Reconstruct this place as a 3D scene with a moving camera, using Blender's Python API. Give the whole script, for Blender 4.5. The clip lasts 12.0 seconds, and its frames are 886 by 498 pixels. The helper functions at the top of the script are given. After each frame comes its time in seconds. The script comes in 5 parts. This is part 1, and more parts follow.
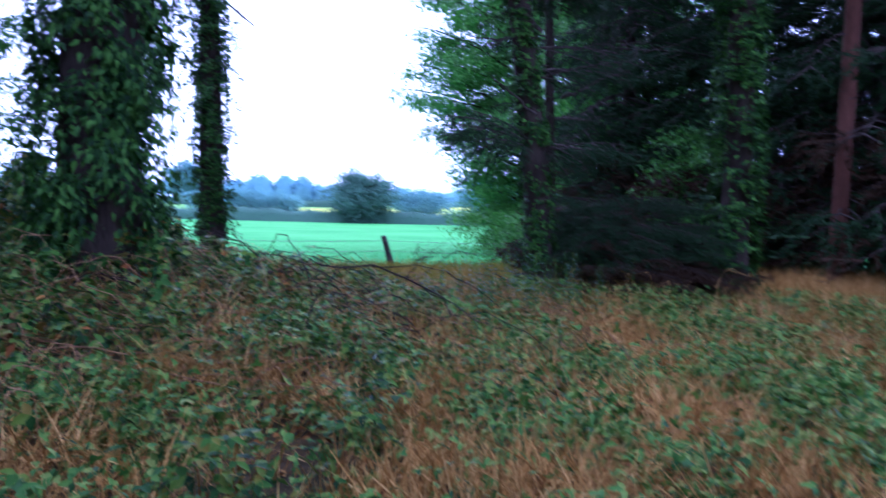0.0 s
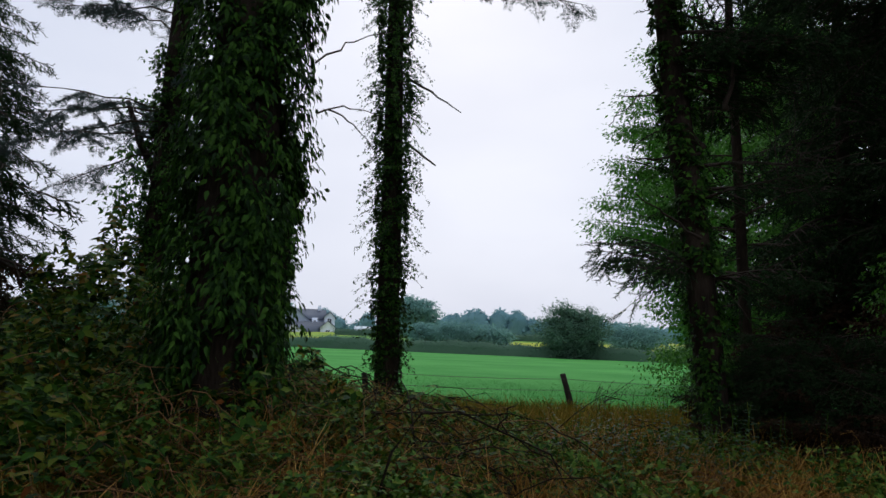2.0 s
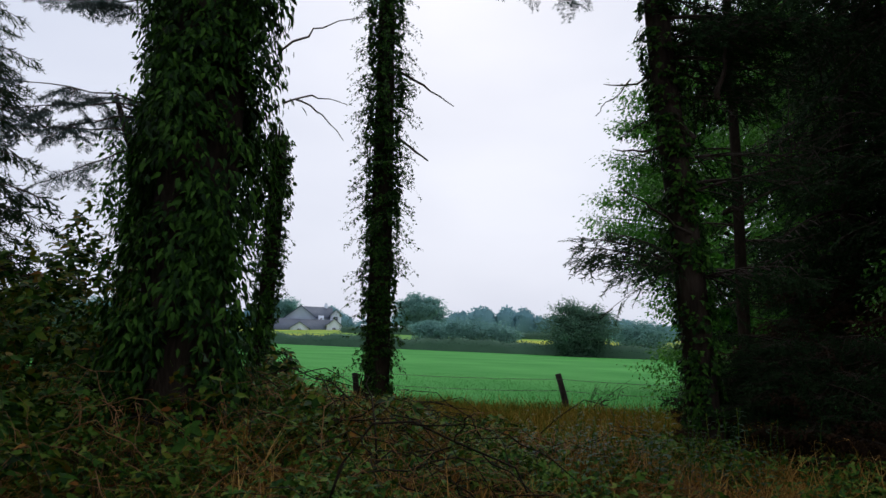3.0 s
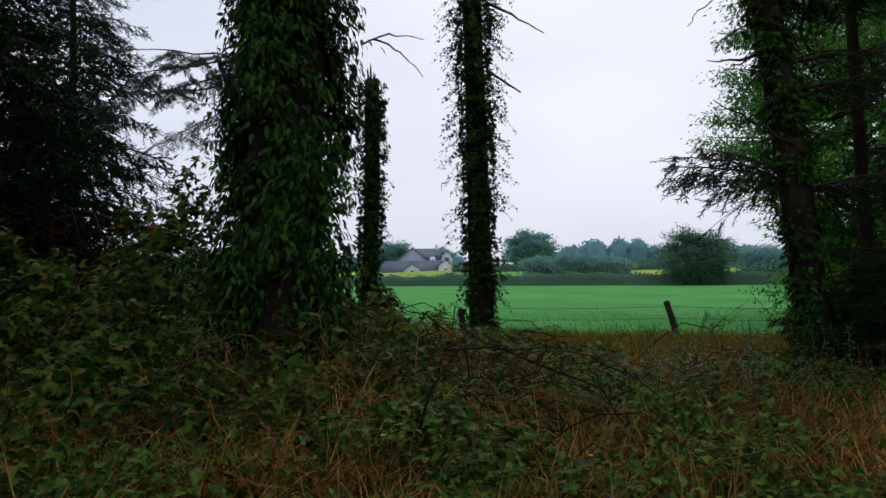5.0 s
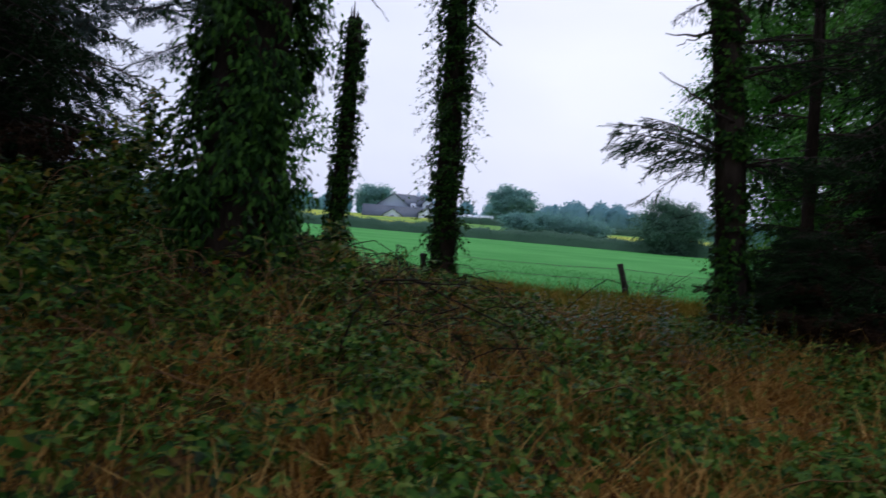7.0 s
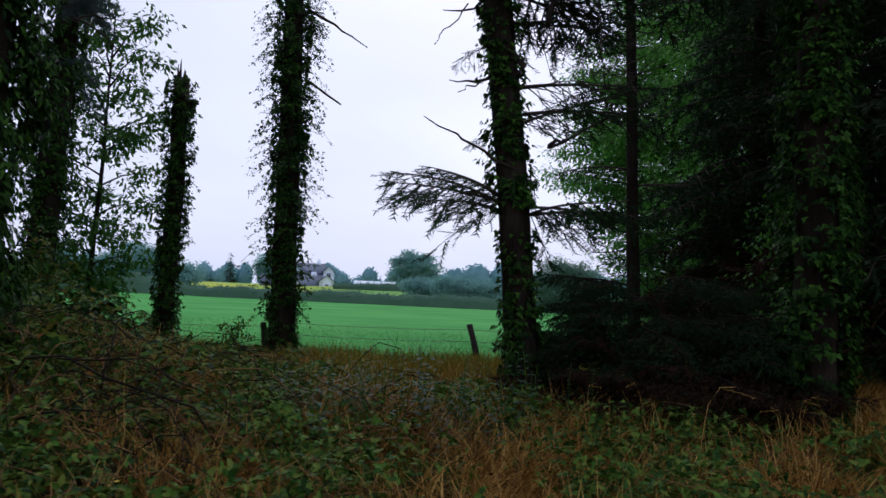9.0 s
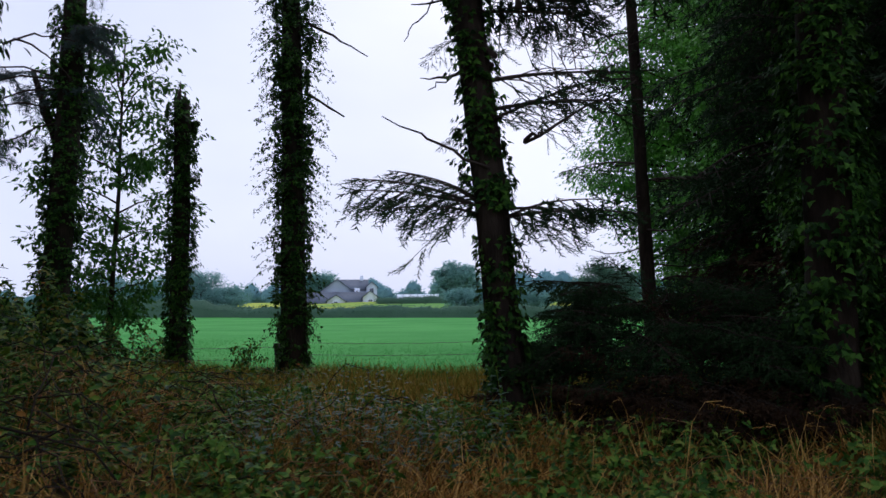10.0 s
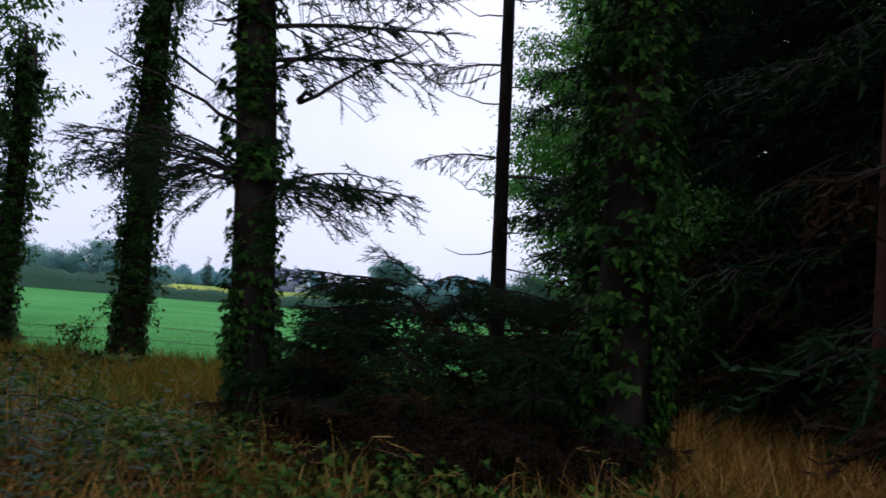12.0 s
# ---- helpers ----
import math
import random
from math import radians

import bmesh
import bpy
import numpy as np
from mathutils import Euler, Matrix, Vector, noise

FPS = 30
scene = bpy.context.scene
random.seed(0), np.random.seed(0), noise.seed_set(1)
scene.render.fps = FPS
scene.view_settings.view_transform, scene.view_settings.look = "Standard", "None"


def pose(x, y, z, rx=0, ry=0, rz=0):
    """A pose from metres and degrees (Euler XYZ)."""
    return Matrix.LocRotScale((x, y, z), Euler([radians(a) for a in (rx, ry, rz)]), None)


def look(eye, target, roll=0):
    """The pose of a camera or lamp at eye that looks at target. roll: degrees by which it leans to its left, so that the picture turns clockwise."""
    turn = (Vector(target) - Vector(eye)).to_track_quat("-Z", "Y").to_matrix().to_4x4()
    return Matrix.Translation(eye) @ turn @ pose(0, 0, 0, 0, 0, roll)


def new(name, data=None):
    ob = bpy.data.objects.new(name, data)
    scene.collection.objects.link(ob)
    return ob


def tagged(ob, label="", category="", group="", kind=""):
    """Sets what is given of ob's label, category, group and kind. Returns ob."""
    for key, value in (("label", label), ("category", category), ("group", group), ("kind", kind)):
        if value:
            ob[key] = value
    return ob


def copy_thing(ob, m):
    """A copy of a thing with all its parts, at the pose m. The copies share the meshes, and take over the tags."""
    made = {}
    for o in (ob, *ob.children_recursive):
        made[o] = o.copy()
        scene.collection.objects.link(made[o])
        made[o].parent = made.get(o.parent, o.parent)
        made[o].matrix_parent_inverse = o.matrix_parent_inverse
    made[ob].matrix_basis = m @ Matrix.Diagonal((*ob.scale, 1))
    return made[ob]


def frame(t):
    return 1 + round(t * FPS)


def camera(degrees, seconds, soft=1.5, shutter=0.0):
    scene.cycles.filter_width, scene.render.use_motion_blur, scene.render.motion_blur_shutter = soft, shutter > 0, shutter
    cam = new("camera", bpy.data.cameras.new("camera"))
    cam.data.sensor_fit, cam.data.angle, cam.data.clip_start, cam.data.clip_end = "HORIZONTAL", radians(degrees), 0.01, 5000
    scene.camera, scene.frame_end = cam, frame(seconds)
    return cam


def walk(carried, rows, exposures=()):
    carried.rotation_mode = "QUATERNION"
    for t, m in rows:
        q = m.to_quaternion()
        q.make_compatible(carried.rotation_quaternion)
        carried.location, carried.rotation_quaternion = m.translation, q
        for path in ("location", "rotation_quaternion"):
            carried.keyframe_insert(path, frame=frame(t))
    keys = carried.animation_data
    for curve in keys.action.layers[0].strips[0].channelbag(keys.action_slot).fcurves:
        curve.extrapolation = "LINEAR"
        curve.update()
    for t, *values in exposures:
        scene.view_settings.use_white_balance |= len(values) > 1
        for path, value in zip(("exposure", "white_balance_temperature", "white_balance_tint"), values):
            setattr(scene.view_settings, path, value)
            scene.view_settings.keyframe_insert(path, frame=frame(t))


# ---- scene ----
cam = camera(63.5, 12.0, shutter=0.3)
PATH = [
    (0, (1.815, -0.018, 1.24), (1.699, 1.976, 1.149), 1.3),
    (0.5, (1.877, 0.365, 1.36), (1.406, 2.306, 1.46), 3.2),
    (1, (2.071, 0.642, 1.391), (1.561, 2.555, 1.673), 3.9),
    (1.5, (2.266, 0.742, 1.358), (1.709, 2.643, 1.634), 1.4),
    (2, (2.599, 0.932, 1.295), (1.894, 2.785, 1.559), 2.2),
    (2.5, (2.738, 1.223, 1.338), (2.018, 3.071, 1.592), 2.2),
    (4.3, (2.96, 1.624, 1.36), (2.054, 3.385, 1.635), -1.0),
    (4.5, (2.996, 1.573, 1.336), (2.019, 3.304, 1.557), -1.6),
    (5, (3.007, 1.504, 1.287), (2.006, 3.233, 1.368), -0.6),
    (5.5, (3.02, 1.434, 1.319), (1.973, 3.133, 1.446), -1.1),
    (6, (3.107, 1.334, 1.264), (1.757, 2.803, 1.397), -0.4),
    (6.5, (3.225, 1.159, 1.25), (1.997, 2.737, 1.194), -0.0),
    (7, (3.545, 1.331, 1.225), (2.594, 3.09, 1.165), 4.7),
    (7.5, (3.882, 1.668, 1.33), (3.037, 3.478, 1.419), 4.3),
    (9.5, (4.732, 3.045, 1.244), (4.01, 4.905, 1.386), 2.5),
    (10, (4.967, 3.454, 1.295), (4.128, 5.262, 1.462), -0.4),
    (10.5, (5.258, 3.769, 1.304), (4.385, 5.561, 1.469), 1.6),
    (11, (5.464, 4.314, 1.242), (4.616, 6.119, 1.387), 3.0),
    (11.5, (5.685, 4.729, 1.295), (4.903, 6.563, 1.455), 2.6),
    (12, (5.965, 5.124, 1.313), (5.269, 6.991, 1.486), 4.3),
]
# exposure of the clip's camera: it opens bright and settles
EXPO = [(0.0, 1.85, 4400, 38), (0.3, 1.6, 4750, 32), (0.6, 1.05, 5250, 20), (1.0, 0.3, 5700, 10), (1.5, 0.0, 6350, 6), (6.0, 0.0, 6350, 6), (7.0, 0.06, 5850, 12), (8.0, 0.06, 5850, 12), (12.0, 0.15, 5800, 13)]
walk(cam, [(t, look(eye, target, roll)) for t, eye, target, roll in PATH], EXPO)

# ---- world and light: an overcast evening sky ----
world = bpy.data.worlds.new("overcast_sky")
scene.world = world
world.use_nodes = True
wn, wl = world.node_tree.nodes, world.node_tree.links
wn.clear()
sky = wn.new("ShaderNodeTexSky")
sky.sky_type, sky.sun_disc = "NISHITA", False
sky.sun_elevation, sky.sun_rotation = radians(32), radians(-20)
sky.dust_density, sky.air_density = 4.0, 1.0
sky_bg = wn.new("ShaderNodeBackground")
sky_bg.inputs["Strength"].default_value = 0.05
cloud_tc = wn.new("ShaderNodeTexCoord")
cloud_map = wn.new("ShaderNodeMapping")
cloud_map.inputs["Scale"].default_value = (1.2, 1.2, 3.0)
cloud_noise = wn.new("ShaderNodeTexNoise")
cloud_noise.inputs["Scale"].default_value = 1.6
cloud_noise.inputs["Detail"].default_value = 4
cloud_ramp = wn.new("ShaderNodeValToRGB")
cloud_ramp.color_ramp.elements[0].color = (0.61, 0.63, 0.76, 1)
cloud_ramp.color_ramp.elements[1].color = (0.73, 0.74, 0.86, 1)
cloud_ramp.color_ramp.elements[0].position, cloud_ramp.color_ramp.elements[1].position = 0.3, 0.7
cloud_bg = wn.new("ShaderNodeBackground")
cloud_bg.inputs["Strength"].default_value = 1.18
both = wn.new("ShaderNodeMixShader")
both.inputs[0].default_value = 0.9
wout = wn.new("ShaderNodeOutputWorld")
wl.new(sky.outputs[0], sky_bg.inputs[0])
wl.new(cloud_tc.outputs["Generated"], cloud_map.inputs[0])
wl.new(cloud_map.outputs[0], cloud_noise.inputs["Vector"])
wl.new(cloud_noise.outputs[0], cloud_ramp.inputs[0])
wl.new(cloud_ramp.outputs[0], cloud_bg.inputs[0])
wl.new(sky_bg.outputs[0], both.inputs[1])
wl.new(cloud_bg.outputs[0], both.inputs[2])
wl.new(both.outputs[0], wout.inputs[0])
sun = new("sun", bpy.data.lights.new("sun", "SUN"))
sun.data.energy, sun.data.angle, sun.data.color = 0.6, radians(25), (1.0, 0.96, 0.9)
sun.matrix_world = look((0, 0, 30), (5, -14, 0))

# ---- materials ----
def shade(name, ramp, scale=8.0, rough=0.8, bump=0.3, bump_scale=40.0, spec=0.25, stretch=(1, 1, 1), island=0.0, thin=0.0, fine=0.35):
    """A material whose colour runs over a ramp by noise at two scales and, for leaves, from piece to piece."""
    m = bpy.data.materials.new(name)
    m.use_nodes = True
    n, l = m.node_tree.nodes, m.node_tree.links
    b = n["Principled BSDF"]
    b.inputs["Roughness"].default_value = rough
    b.inputs["Specular IOR Level"].default_value = spec
    tc = n.new("ShaderNodeTexCoord")
    mp = n.new("ShaderNodeMapping")
    mp.inputs["Scale"].default_value = stretch
    l.new(tc.outputs["Object"], mp.inputs[0])
    a = n.new("ShaderNodeTexNoise")
    a.inputs["Scale"].default_value, a.inputs["Detail"].default_value = scale, 5
    l.new(mp.outputs[0], a.inputs["Vector"])
    f = n.new("ShaderNodeTexNoise")
    f.inputs["Scale"].default_value, f.inputs["Detail"].default_value = bump_scale, 4
    l.new(mp.outputs[0], f.inputs["Vector"])
    mix = n.new("ShaderNodeMix")
    mix.inputs[0].default_value = fine
    l.new(a.outputs[0], mix.inputs[2])
    l.new(f.outputs[0], mix.inputs[3])
    value = mix.outputs[0]
    if island:
        g = n.new("ShaderNodeNewGeometry")
        o = n.new("ShaderNodeObjectInfo")
        add = n.new("ShaderNodeMath")
        add.operation = "ADD"
        l.new(g.outputs["Random Per Island"], add.inputs[0])
        l.new(o.outputs["Random"], add.inputs[1])
        fr = n.new("ShaderNodeMath")
        fr.operation = "FRACT"
        l.new(add.outputs[0], fr.inputs[0])
        mix2 = n.new("ShaderNodeMix")
        mix2.inputs[0].default_value = island
        l.new(value, mix2.inputs[2])
        l.new(fr.outputs[0], mix2.inputs[3])
        value = mix2.outputs[0]
    cr = n.new("ShaderNodeValToRGB")
    lo, hi = (0.32, 0.68) if not island else (0.2, 0.85)
    for k, c in enumerate(ramp):
        at = lo + (hi - lo) * k / max(1, len(ramp) - 1)
        e = cr.color_ramp.elements[k] if k < 2 else cr.color_ramp.elements.new(at)
        e.position, e.color = at, (*c, 1)
    if len(ramp) > 2:
        for k, c in enumerate(ramp):
            cr.color_ramp.elements[k].color = (*c, 1)
            cr.color_ramp.elements[k].position = lo + (hi - lo) * k / (len(ramp) - 1)
    l.new(value, cr.inputs[0])
    l.new(cr.outputs[0], b.inputs["Base Color"])
    if bump:
        bu = n.new("ShaderNodeBump")
        bu.inputs["Strength"].default_value = bump
        bu.inputs["Distance"].default_value = 0.02
        l.new(f.outputs[0], bu.inputs["Height"])
        l.new(bu.outputs[0], b.inputs["Normal"])
    if thin:
        tr = n.new("ShaderNodeBsdfTranslucent")
        l.new(cr.outputs[0], tr.inputs[0])
        ms = n.new("ShaderNodeMixShader")
        ms.inputs[0].default_value = thin
        l.new(b.outputs[0], ms.inputs[1])
        l.new(tr.outputs[0], ms.inputs[2])
        l.new(ms.outputs[0], n["Material Output"].inputs[0])
    return m


BARK = shade("bark", [(0.012, 0.009, 0.007), (0.03, 0.022, 0.016), (0.055, 0.042, 0.03)], 5, 0.95, 0.9, 30, 0.1, (1, 1, 0.25))
REDBARK = shade("red_bark", [(0.06, 0.025, 0.016), (0.13, 0.055, 0.035)], 6, 0.9, 0.8, 40, 0.1, (1, 1, 0.3))
DEADWOOD = shade("dead_wood", [(0.03, 0.023, 0.018), (0.08, 0.06, 0.048)], 9, 0.9, 0.5, 60, 0.15)
POSTWOOD = shade("post_wood", [(0.035, 0.03, 0.026), (0.09, 0.08, 0.07)], 6, 0.95, 0.8, 50, 0.1, (1, 1, 0.2))
IVY = shade("ivy_leaf", [(0.006, 0.02, 0.004), (0.018, 0.055, 0.008), (0.042, 0.11, 0.013), (0.078, 0.175, 0.02)], 1.7, 0.5, 0.15, 60, 0.09, island=0.6, thin=0.2)
BRAMBLE = shade("bramble_leaf", [(0.006, 0.022, 0.003), (0.018, 0.055, 0.007), (0.045, 0.115, 0.012), (0.11, 0.16, 0.016), (0.16, 0.1, 0.016)], 1.6, 0.45, 0.15, 60, 0.07, island=0.65, thin=0.22)
WEED = shade("weed_leaf", [(0.018, 0.055, 0.008), (0.045, 0.12, 0.014), (0.1, 0.19, 0.022), (0.2, 0.23, 0.04)], 1.4, 0.5, 0.15, 60, 0.12, island=0.65, thin=0.2)
RUSSET = shade("russet_leaf", [(0.08, 0.025, 0.008), (0.17, 0.065, 0.014), (0.28, 0.14, 0.03)], 3, 0.8, 0.2, 50, 0.05, island=0.7, thin=0.15)
BEECH = shade("beech_leaf", [(0.035, 0.11, 0.014), (0.075, 0.22, 0.024), (0.13, 0.33, 0.035)], 0.8, 0.5, 0.1, 60, 0.3, island=0.55, thin=0.35)
NEEDLE = shade("spruce_needle", [(0.008, 0.02, 0.007), (0.018, 0.042, 0.014), (0.04, 0.075, 0.022)], 0.9, 0.7, 0.0, 60, 0.08, island=0.4, thin=0.1)
BROWN_NEEDLE = shade("brown_needle", [(0.028, 0.016, 0.009), (0.055, 0.032, 0.018)], 1.2, 0.9, 0.0, 60, 0.05, island=0.4)
SAPLEAF = shade("sapling_leaf", [(0.025, 0.07, 0.012), (0.05, 0.125, 0.02), (0.09, 0.19, 0.03)], 0.8, 0.55, 0.1, 60, 0.1, island=0.55, thin=0.3)
PINE_NEEDLE = shade("pine_needle", [(0.035, 0.06, 0.055), (0.06, 0.095, 0.085)], 0.9, 0.6, 0.0, 60, 0.25, island=0.4, thin=0.1)
DRYGRASS = shade("dry_grass", [(0.13, 0.055, 0.01), (0.42, 0.225, 0.05), (0.76, 0.5, 0.17)], 0.9, 0.75, 0.0, 60, 0.05, island=0.55, thin=0.2)
GOLDGRASS = shade("golden_grass", [(0.12, 0.082, 0.01), (0.26, 0.185, 0.025), (0.44, 0.32, 0.062)], 0.7, 0.75, 0.0, 60, 0.05, island=0.5, thin=0.2)
GREENGRASS = shade("green_grass", [(0.03, 0.085, 0.01), (0.075, 0.165, 0.016), (0.18, 0.21, 0.025)], 0.8, 0.6, 0.0, 60, 0.06, island=0.55, thin=0.25)
HERB = shade("willowherb_leaf", [(0.018, 0.05, 0.026), (0.03, 0.075, 0.036), (0.05, 0.105, 0.055)], 1.5, 0.5, 0.1, 60, 0.2, island=0.6, thin=0.15)
CROP = shade("crop_blade", [(0.04, 0.19, 0.035), (0.065, 0.27, 0.05), (0.1, 0.34, 0.065)], 0.3, 0.6, 0.0, 60, 0.2, island=0.5, thin=0.25)
# far trees: the air's bluish haze is painted into the leaf colour
HAZED_FARLEAF = shade("hazed_far_foliage", [(0.15, 0.29, 0.28), (0.19, 0.36, 0.33), (0.24, 0.42, 0.38)], 0.25, 0.8, 0.2, 2.0, 0.1, island=0.45, thin=0.45)
# hedge green lightened in its base colour to stand for haze over the field
HAZED_HEDGELEAF = shade("hazed_hedge_foliage", [(0.07, 0.14, 0.105), (0.11, 0.2, 0.14), (0.15, 0.25, 0.17)], 0.4, 0.8, 0.2, 2.0, 0.1, island=0.5, thin=0.45)
# distance haze is put into this base colour, paler and bluer than leaves
HAZED_WOODS = shade("distant_woods", [(0.16, 0.31, 0.35), (0.2, 0.37, 0.41), (0.24, 0.42, 0.46)], 0.08, 0.9, 0.1, 1.0, 0.05, island=0.4, thin=0.35)
SLATE = shade("slate_roof", [(0.08, 0.1, 0.14), (0.12, 0.145, 0.19)], 1.5, 0.6, 0.3, 8, 0.3, (1, 1, 4))
RENDER_GREY = shade("grey_render", [(0.36, 0.42, 0.52), (0.43, 0.49, 0.59)], 0.8, 0.9, 0.1, 20, 0.2)
RENDER_WHITE = shade("white_render", [(0.66, 0.72, 0.84), (0.76, 0.82, 0.92)], 0.8, 0.9, 0.1, 20, 0.2)
GLASS_DARK = shade("window_pane", [(0.06, 0.07, 0.09), (0.09, 0.1, 0.12)], 2, 0.1, 0.0, 20, 0.6)
POLY = shade("polythene", [(0.55, 0.62, 0.7), (0.68, 0.74, 0.8)], 0.6, 0.35, 0.1, 10, 0.4)
WIRE = shade("rusted_wire", [(0.06, 0.05, 0.045), (0.12, 0.1, 0.09)], 20, 0.6, 0.0, 60, 0.4)
FLOWER = shade("yellow_petal", [(0.6, 0.4, 0.03), (0.75, 0.55, 0.06)], 20, 0.6, 0.0, 60, 0.3)


def ground_material():
    """Leaf litter and soil in the wood, a green crop beyond the fence, a yellow crop beyond the hedge."""
    m = bpy.data.materials.new("ground_soil_and_crop")
    m.use_nodes = True
    n, l = m.node_tree.nodes, m.node_tree.links
    b = n["Principled BSDF"]
    b.inputs["Roughness"].default_value = 0.9
    b.inputs["Specular IOR Level"].default_value = 0.1
    tc = n.new("ShaderNodeTexCoord")
    sep = n.new("ShaderNodeSeparateXYZ")
    l.new(tc.outputs["Object"], sep.inputs[0])

    def noise_ramp(scale, detail, cols, lo=0.35, hi=0.65, stretch=(1, 1, 1)):
        mp = n.new("ShaderNodeMapping")
        mp.inputs["Scale"].default_value = stretch
        l.new(tc.outputs["Object"], mp.inputs[0])
        t = n.new("ShaderNodeTexNoise")
        t.inputs["Scale"].default_value, t.inputs["Detail"].default_value = scale, detail
        l.new(mp.outputs[0], t.inputs["Vector"])
        r = n.new("ShaderNodeValToRGB")
        r.color_ramp.elements[0].position, r.color_ramp.elements[1].position = lo, hi
        r.color_ramp.elements[0].color, r.color_ramp.elements[1].color = (*cols[0], 1), (*cols[1], 1)
        l.new(t.outputs[0], r.inputs[0])
        return r.outputs[0], t.outputs[0]

    def step(sock, at, width):
        k = n.new("ShaderNodeMapRange")
        k.inputs[1].default_value, k.inputs[2].default_value = at - width, at + width
        l.new(sock, k.inputs[0])
        return k.outputs[0]

    def mixed(f, a, c):
        k = n.new("ShaderNodeMix")
        k.data_type = "RGBA"
        l.new(f, k.inputs[0])
        l.new(a, k.inputs[6])
        l.new(c, k.inputs[7])
        return k.outputs[2]

    litter, fine = noise_ramp(9, 8, ((0.012, 0.008, 0.004), (0.06, 0.034, 0.014)))
    grassy, _ = noise_ramp(0.7, 4, ((0.02, 0.034, 0.008), (0.08, 0.046, 0.016)), 0.4, 0.6)
    blend = n.new("ShaderNodeMix")
    blend.data_type = "RGBA"
    blend.inputs[0].default_value = 0.4
    l.new(litter, blend.inputs[6])
    l.new(grassy, blend.inputs[7])
    crop, crop_f = noise_ramp(0.12, 9, ((0.048, 0.235, 0.04), (0.085, 0.315, 0.064)), 0.35, 0.65)
    beyond, _ = noise_ramp(0.05, 5, ((0.14, 0.3, 0.07), (0.4, 0.45, 0.06)), 0.42, 0.56, (0.5, 1, 1))
    # the fence runs a little askew
    skew = n.new("ShaderNodeMath")
    skew.operation = "MULTIPLY_ADD"
    skew.inputs[1].default_value = -0.31
    l.new(sep.outputs[0], skew.inputs[0])
    l.new(sep.outputs[1], skew.inputs[2])
    col = mixed(step(skew.outputs[0], 18.5, 0.35), blend.outputs[2], crop)
    col = mixed(step(sep.outputs[1], 112, 1), col, beyond)
    l.new(col, b.inputs["Base Color"])
    bu = n.new("ShaderNodeBump")
    bu.inputs["Strength"].default_value, bu.inputs["Distance"].default_value = 0.6, 0.05
    l.new(fine, bu.inputs["Height"])
    l.new(bu.outputs[0], b.inputs["Normal"])
    return m


GROUND = ground_material()

# ---- mesh helpers ----
rng = np.random.default_rng(7)
DOWN = np.array([0.0, 0.0, -1.0])


def unit(v):
    v = np.asarray(v, float)
    return v / np.maximum(np.linalg.norm(v, axis=-1, keepdims=True), 1e-9)


